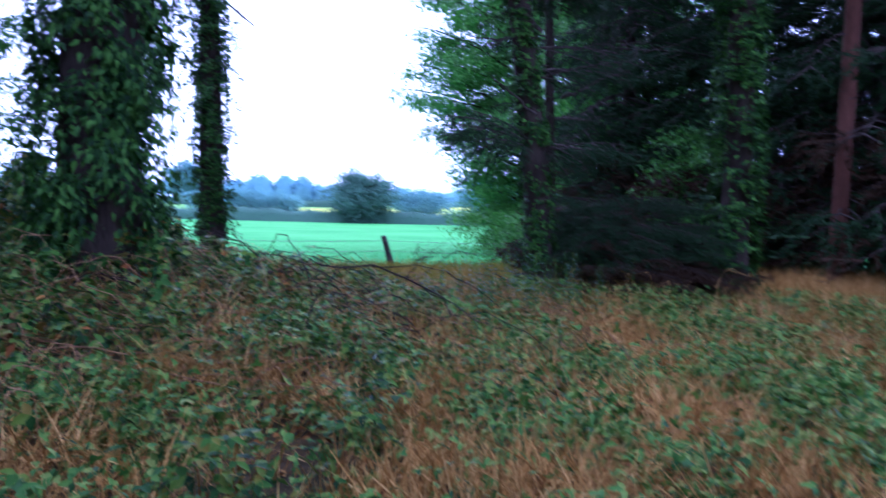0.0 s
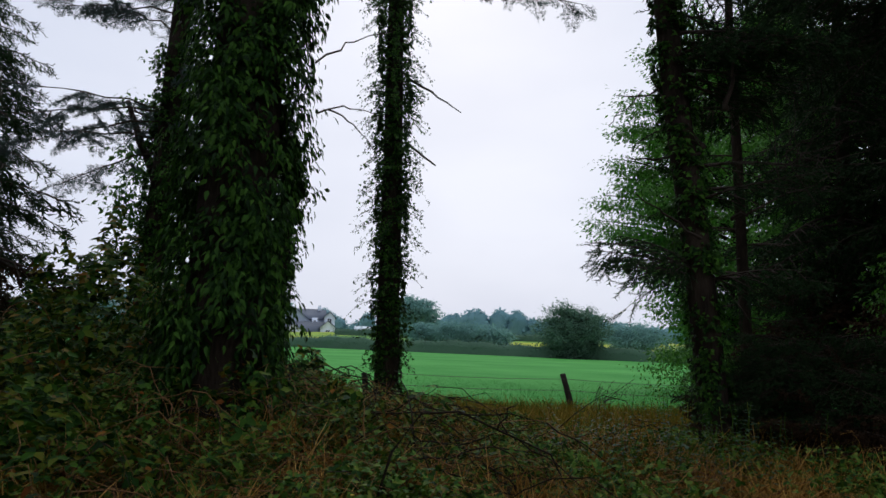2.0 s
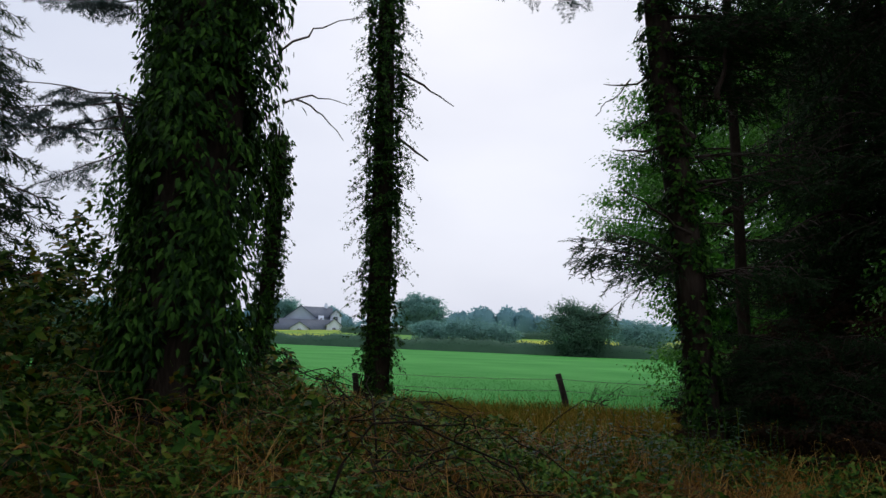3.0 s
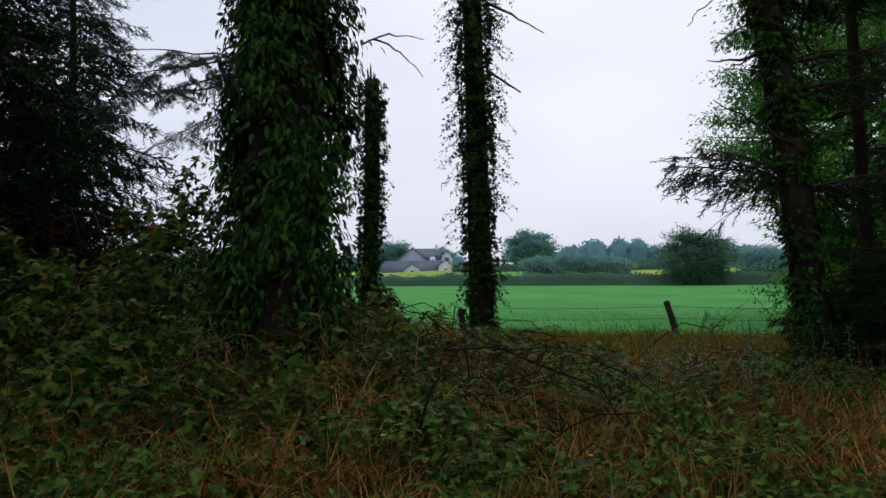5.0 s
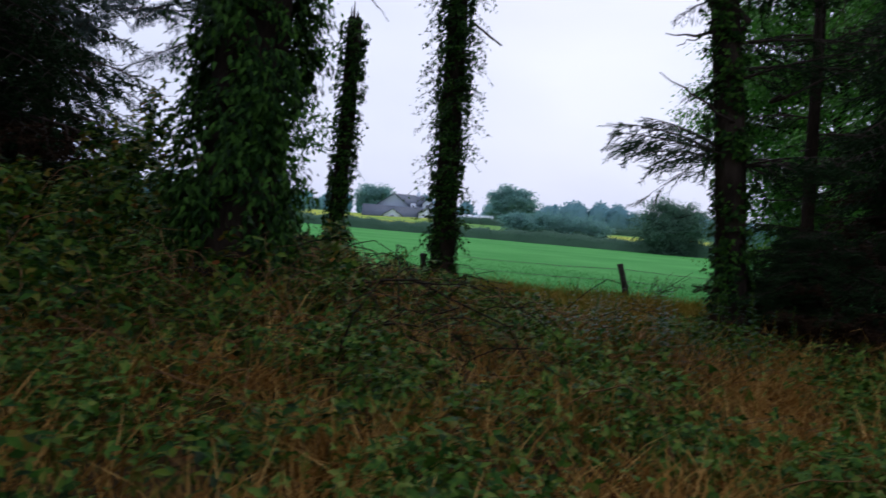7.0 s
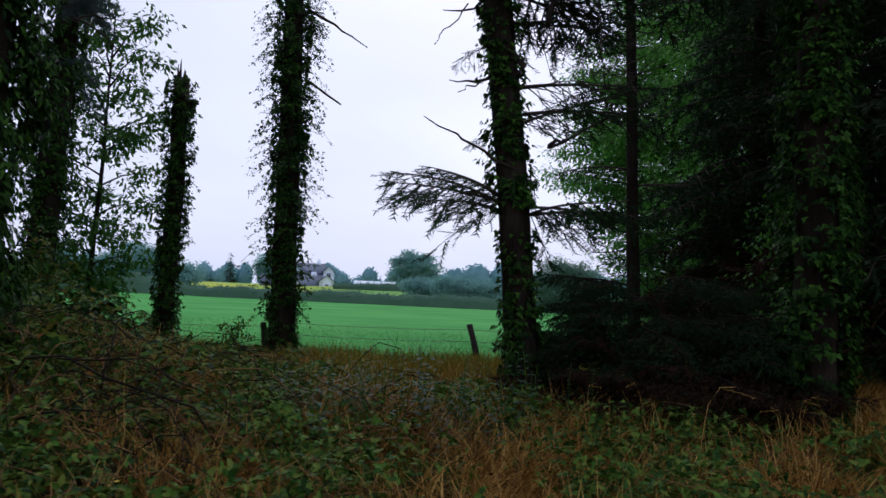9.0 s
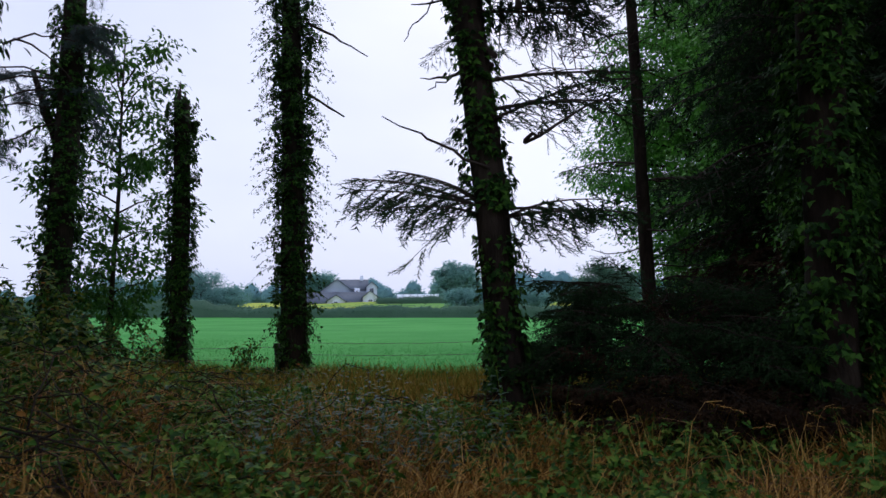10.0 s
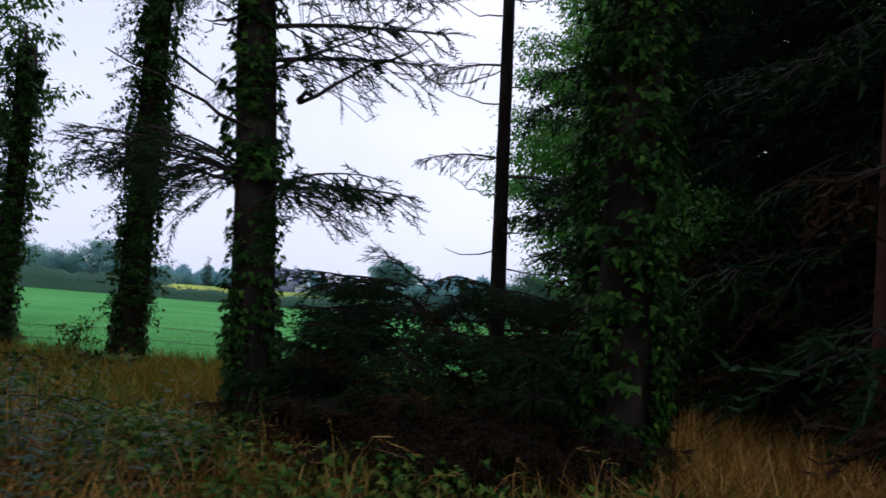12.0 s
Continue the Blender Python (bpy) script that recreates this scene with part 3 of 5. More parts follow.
def ivy_spruce():
    t = thing("ivy_clad_spruce", 2.72, 10.0, 0.05, "spruce with ivied trunk, brown bark patch and sparse drooping branches", "tree")
    line = trunk_line(13, (-1.4, 0.2), 0, 16, 9)
    part("trunk", Geo().tube(line, np.interp(line[:, 2], [-0.3, 0, 0.5, 3, 13], [0.3, 0.22, 0.18, 0.165, 0.1]), 14, 0.03), BARK, t, smooth=True)
    ivy_cover(t, line, 0.185, 0.175, 0.1, 2.0, 2000, 0.06, lumps=0.2, spread=0.04, shoots=10, shoot_len=0.12, singles=70, facing=(0.4, -0.9))
    ivy_cover(t, line, 0.165, 0.15, 2.2, 8, 4300, 0.068, lumps=0.35, spread=0.06, shoots=50, shoot_len=0.14, singles=70, facing=(0.4, -0.9))
    p = lambda z: on_line(line, np.array([z]))[0]
    # live branches, low ones first: height, direction, length, loose or thick
    lives = [(2.2, (-0.85, -0.6, 0.36), 1.35, LOOSE), (2.15, (-0.75, -0.75, 0.15), 1.1, LOOSE), (2.1, (0.97, 0.0, 0.12), 1.35, LOOSE), (2.2, (0.85, 0.5, 0.1), 1.1, LOOSE),
             (2.25, (-0.75, -0.3, 0.45), 1.0, LOOSE), (2.2, (-0.8, -0.55, 0.55), 1.0, LOOSE), (2.2, (-0.85, -0.65, 0.28), 1.32, FAN), (2.1, (0.95, -0.25, 0.2), 1.2, FAN),
             (4.1, (-0.9, 0.2, -0.25), 0.6, LOOSE), (3.05, (-0.9, 0.1, -0.1), 0.5, LOOSE), (3.05, (0.9, -0.2, 0.3), 1.35, LOOSE), (3.2, (0.95, 0.15, 0.12), 1.5, LOOSE), (3.5, (0.9, 0.3, 0.16), 1.6, LOOSE), (4.3, (0.7, 0.7, 0.2), 1.5, LOOSE), (5.2, (0.6, 0.7, 0.2), 1.7, LOOSE)]
    for z, d, ln, tp in lives:
        w, n = tp[int(rng.integers(len(tp)))]
        b = part("branch", Geo().add(*placed(w, p(z), d, ln)), DEADWOOD, t)
        part("needles", Geo().add(*placed(n, p(z), d, ln)), NEEDLE, b, "drooping sprays of dark needles", kind="stuff")
    wood, leaf = Geo(), Geo()
    for k in range(16):
        a = rng.uniform(-0.9, 1.3)
        conifer_branch(t, wood, leaf, THICK, p(rng.uniform(4.6, 6.8)), (math.cos(a), math.sin(a), 0.05), rng.uniform(1.2, 2.0))
    part("bough_wood", wood, DEADWOOD, t, kind="stuff")
    part("high_spray", leaf, NEEDLE, t, "dark needles of the upper boughs", kind="stuff")
    # a broken bunch of twigs caught in the upper boughs
    bunch = Geo()
    for k in range(26):
        c = np.array([0.91, -0.6, 3.42]) + rng.normal(size=3) * [0.2, 0.1, 0.1]
        bunch.tube(arc(c - [0.1, 0, 0.05], c + [rng.normal() * 0.3, rng.normal() * 0.2, rng.normal() * 0.3], 0.02, 5, 0.02, k), np.linspace(0.005, 0.002, 5), 4)
    part("caught_twig", bunch, DEADWOOD, t, "broken bunch of dead twigs", kind="stuff")
    for k, (a, b, r) in enumerate((((-0.25, 0.05, 3.7), (-1.18, 0.28, 3.76), 0.03), ((-0.2, 0, 2.6), (-0.91, -1.03, 2.98), 0.022), ((-0.2, 0, 3.75), (-0.85, 0.05, 4.75), 0.035),
                                   ((0.05, 0, 4.2), (0.2, 0.05, 5.2), 0.04), ((0.1, 0, 2.85), (1.15, 0.1, 3.35), 0.02), ((0.1, 0.0, 2.85), (0.35, -0.2, 2.98), 0.025), ((-0.4, 0.05, 4.6), (-1.3, 0.3, 4.62), 0.024), ((-0.95, 0.2, 4.62), (-1.4, 0.32, 4.22), 0.01), ((-0.35, 0.0, 4.0), (-0.85, 0.2, 4.72), 0.016), ((-0.6, 0.12, 3.74), (-1.0, 0.1, 3.55), 0.012))):
        part("dead_branch", stick(arc(a, b, 0.03, 8, 0.03, k + 20), r, 0.005), DEADWOOD, t, "bare dead branch")
    wood, leaf = Geo(), Geo()
    for k in range(60):
        z = rng.uniform(6.6, 12.5)
        a = k * 2.4
        conifer_branch(t, wood, leaf, THICK, p(z), (math.cos(a), math.sin(a), -0.05), min(1.25, (13.5 - z) * 0.3 + 0.3))
    part("bough_wood", wood, DEADWOOD, t, kind="stuff")
    part("crown", leaf, NEEDLE, t, "dark green needled crown", kind="stuff")
    return t


def right_ivy_tree():
    t = thing("ivy_clad_tree", 5.36, 10.5, 0.2, "straight trunk thick with ivy beside the grassy path", "tree")
    line = trunk_line(12, (0.1, 0.1), 0, 14, 12)
    part("trunk", Geo().tube(line, np.interp(line[:, 2], [-0.3, 0, 1, 12], [0.32, 0.25, 0.2, 0.15]), 14, 0.03), BARK, t, smooth=True)
    ivy_cover(t, line, 0.27, 0.26, 0.0, 8, 12500, 0.072, patch=0.9, lumps=0.2, spread=0.07, shoots=60, shoot_len=0.2, singles=120, facing=(0.1, -1))
    # boughs high overhead, their number and reach increased to shade the trunk below
    wood, leaf = Geo(), Geo()
    for k in range(85):
        z = rng.uniform(5.5, 11.8)
        a = k * 2.4
        conifer_branch(t, wood, leaf, THICK, on_line(line, np.array([z]))[0], (math.cos(a), math.sin(a), -0.12), (13 - z) * 0.24 + 0.6)
    part("bough_wood", wood, DEADWOOD, t, kind="stuff")
    part("crown", leaf, NEEDLE, t, "dark hanging conifer boughs, spread wide overhead for shade", kind="stuff")
    return t


def spruce(x, y, h=12, low=0.6, reach=2.2, count=110, brown=0.25, seed=0, label="dark dense spruce with brown dead lower boughs", tpls=None, group="dark spruces"):
    r = np.random.default_rng(seed)
    t = thing("spruce", x, y, float(ground_z(x, y)), label, "tree", group)
    line = trunk_line(h, (r.normal() * 0.15, r.normal() * 0.15), 0, 10, seed)
    part("trunk", Geo().tube(line, np.linspace(0.19, 0.03, 10), 10, 0.03), BARK, t, smooth=True)
    wood, leaf, dead = Geo(), Geo(), Geo()
    for k in range(count):
        z = low + (h - low) * ((k + r.random()) / count) ** 1.15
        a = k * 2.4 + r.normal() * 0.5
        ln = reach * (1 - (z - low) / (h - low + 0.6)) ** 0.75 * r.uniform(0.35, 1.2) + 0.25
        w, n = (tpls or COARSE)[int(r.integers(len(tpls or COARSE)))]
        at, d = on_line(line, np.array([z]))[0], (math.cos(a), math.sin(a), -0.12 + 0.1 * r.normal())
        wood.add(*placed(w, at, d, ln))
        (dead if z < low + 2.2 and r.random() < brown * 2 else leaf).add(*placed(n, at, d, ln))
    part("bough_wood", wood, DEADWOOD, t, kind="stuff")
    part("crown", leaf, NEEDLE, t, "dense dark green needles", kind="stuff")
    if dead.n:
        part("dead_spray", dead, BROWN_NEEDLE, t, "brown dead lower sprays", kind="stuff")
    return t


def pole_spruce():
    t = thing("bare_spruce_pole", 3.2, 15.05, 0.0, "thin dark spruce pole with bare drooping dead branches", "tree")
    line = trunk_line(11, (-0.25, 0.1), 0, 10, 17)
    part("trunk", Geo().tube(line, np.linspace(0.12, 0.06, 10), 10, 0.03), BARK, t, smooth=True)
    for k in range(22):
        z = 2.0 + k * 0.27
        a = k * 2.5 + 0.4
        ln = rng.uniform(0.5, 1.5)
        at = on_line(line, np.array([z]))[0]
        b = at + np.array([math.cos(a) * ln, math.sin(a) * ln, rng.uniform(-0.1, 0.25)])
        part("dead_branch", stick(arc(at, b, 0.1, 7, 0.02, k), 0.014, 0.004, 4), DEADWOOD, t)
    for z, d, ln in ((3.6, (-0.9, -0.2, 0.05), 1.2), (3.3, (0.9, 0.1, 0.1), 1.0), (5.0, (-0.9, 0.1, 0.05), 1.3), (6.5, (0.8, 0.2, 0.1), 1.5), (7.0, (-0.9, -0.3, 0.0), 1.3)):
        w, n = LOOSE[int(rng.integers(2))]
        at = on_line(line, np.array([z]))[0]
        b = part("branch", Geo().add(*placed(w, at, d, ln)), DEADWOOD, t)
        part("needles", Geo().add(*placed(n, at, d, ln)), NEEDLE, b, kind="stuff")
    return t


def broadleaf(name, x, y, h, crown, leaves, size, material, label, trunk_r=0.15, limbs=14, low=0.3, seed=0, clump=0.55, shape=(OVAL_V, OVAL_F), group="", z=None, reach=()):
    """A tree with limbs and a crown of leaves in uneven drooping clumps. crown: half-widths."""
    r = np.random.default_rng(seed)
    t = thing(name, x, y, float(ground_z(x, y)) if z is None else z, label, "tree", group)
    line = trunk_line(h * 0.9, (0.1, 0.1), 0, 10, seed)
    part("trunk", Geo().tube(line, np.linspace(trunk_r, trunk_r * 0.2, 10), 9, 0.04), BARK, t, smooth=True)
    wood = Geo()
    clumps = []
    for k in range(limbs):
        zz = h * (low + (0.95 - low) * (k + 0.5) / limbs)
        a = k * 2.4 + r.normal() * 0.3
        rr = math.sin(math.pi * min(0.97, max(0.06, (zz / h - low * 0.6) / (1.05 - low * 0.6)))) ** 0.6
        p0 = on_line(line, np.array([zz * 0.85]))[0]
        p1 = np.array([math.cos(a) * crown[0] * rr, math.sin(a) * crown[1] * rr, zz])
        pts = arc(p0, p1, -0.12 * h * 0.1, 7, 0.04, k)
        wood.tube(pts, np.linspace(trunk_r * 0.35, trunk_r * 0.06, 7), 5)
        for q in np.linspace(0.35, 1.02, 6):
            clumps.append(p0 + (p1 - p0) * q + r.normal(size=3) * clump * 0.6)
    for k, p1 in enumerate(reach):
        p0 = on_line(line, np.array([p1[2] * 0.8]))[0]
        wood.tube(arc(p0, p1, -0.2, 7, 0.04, k), np.linspace(trunk_r * 0.3, trunk_r * 0.05, 7), 5)
        for q in np.linspace(0.5, 1.0, 6):
            clumps.append(p0 + (np.array(p1) - p0) * q + [0, 0, -0.1 - 0.5 * q * r.random()])
    part("limb_wood", wood, BARK, t, kind="stuff")
    clumps = np.array(clumps)
    pick = r.integers(len(clumps), size=leaves)
    off = r.normal(size=(leaves, 3)) * clump * np.array([0.75, 0.75, 0.38])
    at = clumps[pick] + off
    at[:, 2] = np.maximum(at[:, 2], 0.05)
    al = unit(off * [1, 1, 0.3] + [0, 0, -0.35] + 0.3 * r.normal(size=(leaves, 3)))
    g = Geo().scatter(*shape, at, al, np.array([0, 0, 1.0]) + 0.45 * r.normal(size=(leaves, 3)), size * r.uniform(0.7, 1.25, leaves))
    part("crown", g, material, t, kind="stuff")
    return t


def left_pine():
    t = thing("ivy_clad_pine", -10.75, 15.1, -0.1, "tall pine with ivied trunk and wispy blue-green boughs", "tree")
    line = trunk_line(14, (0.3, 0.2), 0, 14, 31)
    part("trunk", Geo().tube(line, np.interp(line[:, 2], [-0.3, 0.3, 14], [0.42, 0.34, 0.2]), 12, 0.04), BARK, t, smooth=True)
    ivy_cover(t, line, 0.34, 0.32, 0.2, 9, 8000, 0.1, lumps=0.3, spread=0.08, shoots=50, shoot_len=0.4)
    p = lambda z: on_line(line, np.array([z]))[0]
    part("limb", stick(arc(p(5.0), p(5.0) + [-1.6, 0.2, 2.6], 0.1, 8, 0.05, 2), 0.16, 0.06, 8), BARK, t, "thick forking limb", smooth=True)
    wood, leaf = Geo(), Geo()
    for k in range(14):
        z = rng.uniform(9.5, 13)
        a = k * 2.4
        conifer_branch(t, wood, leaf, PINE, p(z), (math.cos(a), math.sin(a), rng.uniform(-0.35, 0.2)), rng.uniform(1.4, 3.0))
    for k in range(8):
        a = 3.5 + rng.normal() * 0.45
        z, ln = rng.uniform(5.8, 10.5), rng.uniform(2.0, 4.2)
        pine_bough(wood, leaf, p(z), p(z) + [math.cos(a) * ln, math.sin(a) * ln, rng.uniform(-1.3, 0.6)], 11, 0.7)
    for k in range(2):
        z = rng.uniform(7.5, 10)
        pine_bough(wood, leaf, p(z), p(z) + [rng.uniform(1.2, 2.0), -0.6, rng.uniform(-0.8, 0.4)], 9, 0.7)
    conifer_branch(t, wood, leaf, PINE, p(6.6), (0.9, -0.1, 0.15), 1.0)
    for k in range(9):
        conifer_branch(t, wood, leaf, PINE, p(5.0) + np.array([-1.6, 0.2, 2.6]) * rng.uniform(0.6, 1), (rng.normal(), rng.normal(), -0.3), rng.uniform(1.0, 2.0))
    part("bough_wood", wood, DEADWOOD, t, kind="stuff")
    part("crown", leaf, PINE_NEEDLE, t, "wispy blue-green pine needles", kind="stuff")
    return t


big_ivy_tree()
thin_ivy_tree()
ivy_stump()
ivy_spruce()
right_ivy_tree()
pole_spruce()
left_pine()

# the dark wood on the path side, then the wood beyond the bramble bank, then unseen trees added at the walker's back to
# block sky light
for k, (x, y, h, low, reach, n) in enumerate(((8.9, 13.2, 13, 1.3, 2.8, 250), (5.2, 17.6, 15, 1.0, 2.4, 230), (7.0, 15.2, 14, 0.8, 2.3, 210), (10.2, 11.6, 13, 1.0, 2.8, 220), (10.2, 15.6, 13, 0.6, 2.7, 150), (7.8, 18.6, 13, 0.5, 2.7, 150))):
    spruce(x, y, h, low, reach, n, 0.3, 100 + k)
for k, (x, y, h, low, reach, n) in enumerate(((-15.6, 13.4, 13, 0.8, 2.7, 200), (-10.8, 8.6, 12, 0.8, 2.9, 220), (-14.5, 9.0, 13, 0.6, 3.2, 160), (-9.2, 4.6, 12, 0.8, 2.7, 200), (-12.6, 5.2, 13, 0.6, 3.2, 160))):
    spruce(x, y, h, low, reach, n, 0.2, 200 + k, "dark spruce at the back of the brambles", group="spruces behind the brambles")
back = spruce(-5.5, -6.0, 13, 1.0, 2.9, 110, 0.2, 300, "unseen spruce added behind the path to block sky light", group="wood behind the path")
for x, y, a in ((-1.5, -8.5, 40), (2.5, -6.5, 100), (6.5, -7.5, 160), (10.5, -5.5, 220), (0.6, -4.6, 250), (4.8, -4.4, 10), (8.8, -3.4, 130), (-3.2, -3.8, 190), (-9.5, -2.0, 20), (-13.0, 0.0, 75)):
    copy_thing(back, pose(x, y, float(ground_z(x, y)), 0, 0, a))

def pine_trunk():
    t = thing("pine_tree", 7.25, 11.4, float(ground_z(7.25, 11.4)), "slim straight pine trunk with bare reddish bark", "tree")
    line = trunk_line(12, (0.2, 0.1), 0, 10, 19)
    part("trunk", Geo().tube(line, np.linspace(0.13, 0.08, 10), 10, 0.03), REDBARK, t, smooth=True)
    for k in range(9):
        a, z = k * 2.4, 2.0 + 0.5 * k
        at = on_line(line, np.array([z]))[0]
        part("dead_branch", stick(arc(at, at + [0.7 * math.cos(a), 0.7 * math.sin(a), 0.1], 0.04, 6, 0.02, k), 0.012, 0.004, 4), DEADWOOD, t)
    wood, leaf = Geo(), Geo()
    for k in range(30):
        z = rng.uniform(7, 11.8)
        conifer_branch(t, wood, leaf, PINE, on_line(line, np.array([z]))[0], (math.cos(k * 2.4), math.sin(k * 2.4), 0.1), rng.uniform(0.8, 1.8))
    part("bough_wood", wood, DEADWOOD, t, kind="stuff")
    part("crown", leaf, PINE_NEEDLE, t, kind="stuff")


pine_trunk()

# broadleaved trees at the field's edge
broadleaf("beech_tree", 3.4, 31.0, 16.5, (3.9, 3.3), 130000, 0.17, BEECH, "bright green beech with boughs sweeping to the ground", 0.26, 90, 0.02, 61, 0.54, reach=((-4.2, 0.5, 8.8), (-5.2, 1.0, 8.2), (-5.5, 1.2, 7.1), (-4.4, -0.4, 6.6), (-4.6, 0.8, 9.7), (-4.2, 0.5, 11.2), (-4.0, 0.2, 5.6)))
broadleaf("beech_tree", 6.2, 22.8, 12, (3.2, 2.8), 80000, 0.15, BEECH, "green beech standing behind the spruces", 0.22, 80, 0.05, 62, 0.45)
broadleaf("sapling", -12.3, 18.0, 10.4, (2.0, 2.0), 8500, 0.19, SAPLEAF, "slim open sapling with small round leaves", 0.09, 26, 0.1, 63, 0.34)
# ---- undergrowth ----
def patchy(x, y, scale, seed):
    """Soft patches between 0 and 1 over the plan."""
    s = seed * 1.7
    v = np.sin(x * 1.1 * scale + s) + np.sin(y * 1.3 * scale - 2 * s) + np.sin((x + y) * 0.8 * scale + 3 * s) + 0.8 * np.sin((x * 2.3 - y * 1.9) * scale + s * 5)
    return np.clip(0.5 + v / 4.5, 0, 1)


def straw_patch(x, y):
    """Where dry straw stands (1) and where green leaves do (0)."""
    return np.clip(3.2 * (patchy(x, y, 3.1, 31) * 0.6 + patchy(x, y, 6.3, 17) * 0.4 - 0.425), 0, 1)


def bramble_bush(x, y, r, h, label, leaf=0.062, dens=260, canes=9, ry=None, russet=0.06, seed=0):
    rg = np.random.default_rng(seed)
    ry = ry or r
    t = thing("bramble_bush", x, y, float(ground_z(x, y)), label, "bush", "bramble thicket")
    n = int(dens * 1.5 * math.pi * r * ry)
    q = np.sqrt(rg.random(n))
    a = rg.uniform(0, 2 * np.pi, n)
    clump = patchy(x + q * r * np.cos(a), y + q * ry * np.sin(a), 3.3, seed % 17)
    ok = rg.random(n) < np.clip(3.0 * clump - 0.75, 0.55 if h > 1.2 else 0.06, 1)
    q, a = q[ok], a[ok]
    n = len(q)
    dx, dy = q * r * np.cos(a), q * ry * np.sin(a)
    lump = 0.75 + 0.35 * np.sin(2.9 * (x + dx) + 1.3 * seed) * np.sin(2.6 * (y + dy)) + 0.2 * np.sin(6.1 * (x + dx) + 4.4 * (y + dy))
    top = h * (1 - q ** 2.6) * lump
    depth = np.abs(rg.normal(size=n)) * 0.16 * (0.4 + h)
    z = ground_z(x + dx, y + dy) - t.location.z + np.maximum(top - depth, 0.02) + 0.03
    out = np.stack([np.cos(a), np.sin(a), np.zeros(n)], 1)
    at = np.stack([dx, dy, z], 1)
    along = unit(out * 0.35 * q[:, None] + rg.normal(size=(n, 3)) * [0.8, 0.8, 0.25] + [0, -0.25, -0.25])
    face = unit(np.array([0, -0.1, 1.0]) + out * 0.7 * q[:, None] + 0.4 * rg.normal(size=(n, 3)))
    dead = rg.random(n) < russet
    size = leaf * rg.uniform(0.65, 1.4, n)
    part("foliage", Geo().scatter(TREFOIL_V, TREFOIL_F, at[~dead], along[~dead], face[~dead], size[~dead]), BRAMBLE, t, "three-part green bramble leaves", kind="stuff")
    if dead.sum() > 3:
        part("withered_foliage", Geo().scatter(LEAF_V, LEAF_F, at[dead], along[dead], face[dead], size[dead] * 0.8), RUSSET, t, "withered red-brown leaves", kind="stuff")
    for k in range(canes):
        a0 = rg.uniform(0, 2 * np.pi)
        r0, r1 = rg.uniform(0.1, 0.7), rg.uniform(0.6, 1.05)
        a1 = a0 + rg.normal() * 0.7
        p0 = np.array([r * r0 * math.cos(a0), ry * r0 * math.sin(a0), h * 0.2])
        p1 = np.array([r * r1 * math.cos(a1), ry * r1 * math.sin(a1), 0.1 + h * 0.15])
        p0[2] += float(ground_z(x + p0[0], y + p0[1])) - t.location.z
        p1[2] += float(ground_z(x + p1[0], y + p1[1])) - t.location.z
        part("cane", stick(arc(p0, p1, -(0.35 * h + 0.12), 9, 0.03, seed * 31 + k), 0.0045, 0.002, 4), DRYCANE if k % 3 else DEADWOOD, t)
    return t


DRYCANE = shade("dry_cane", [(0.13, 0.06, 0.024), (0.34, 0.19, 0.08)], 8, 0.8, 0.2, 60, 0.2)
mounds = [  # x, y, half-widths, height
    (-4.6, 7.8, 2.2, 1.9, 2.05), (-6.9, 6.6, 2.3, 2.0, 1.6), (-7.0, 10.0, 2.5, 2.1, 2.3), (-3.6, 5.2, 1.9, 1.4, 1.0), (-1.5, 6.0, 1.3, 0.9, 0.85),
    (-5.9, 4.3, 1.9, 1.5, 0.95), (-3.2, 9.0, 1.4, 1.4, 0.95), (-0.6, 7.6, 1.0, 1.1, 0.55), (-1.6, 4.3, 1.6, 0.95, 0.85), (-3.6, 3.4, 1.4, 0.9, 0.8),
    (-6.2, 14.2, 1.4, 1.0, 0.5), (-8.2, 12.6, 2.3, 1.7, 2.2), (-2.8, 12.0, 1.8, 1.6, 0.42), (-0.5, 10.0, 1.3, 1.1, 0.26), (0.7, 7.6, 1.2, 1.0, 0.26), (0.6, 5.6, 1.3, 0.9, 0.3), (-10.4, 17.0, 1.7, 1.2, 1.1), (-3.2, 14.6, 1.5, 0.9, 0.4), (-0.75, 3.0, 0.85, 0.7, 0.8)]
for k, (x, y, r, ry, h) in enumerate(mounds):
    tall = h > 0.9
    bramble_bush(x, y, r, h, "tall dark green bramble thicket with arching canes" if tall else "low sprawling brambles with brown leaves among dry grass",
                 (0.105 if tall else 0.088) if y < 9 else 0.1, 250 if tall else (75 if y < 11 else 70), 10 if tall else 8, ry, 0.05 if tall else 0.14, 500 + k)


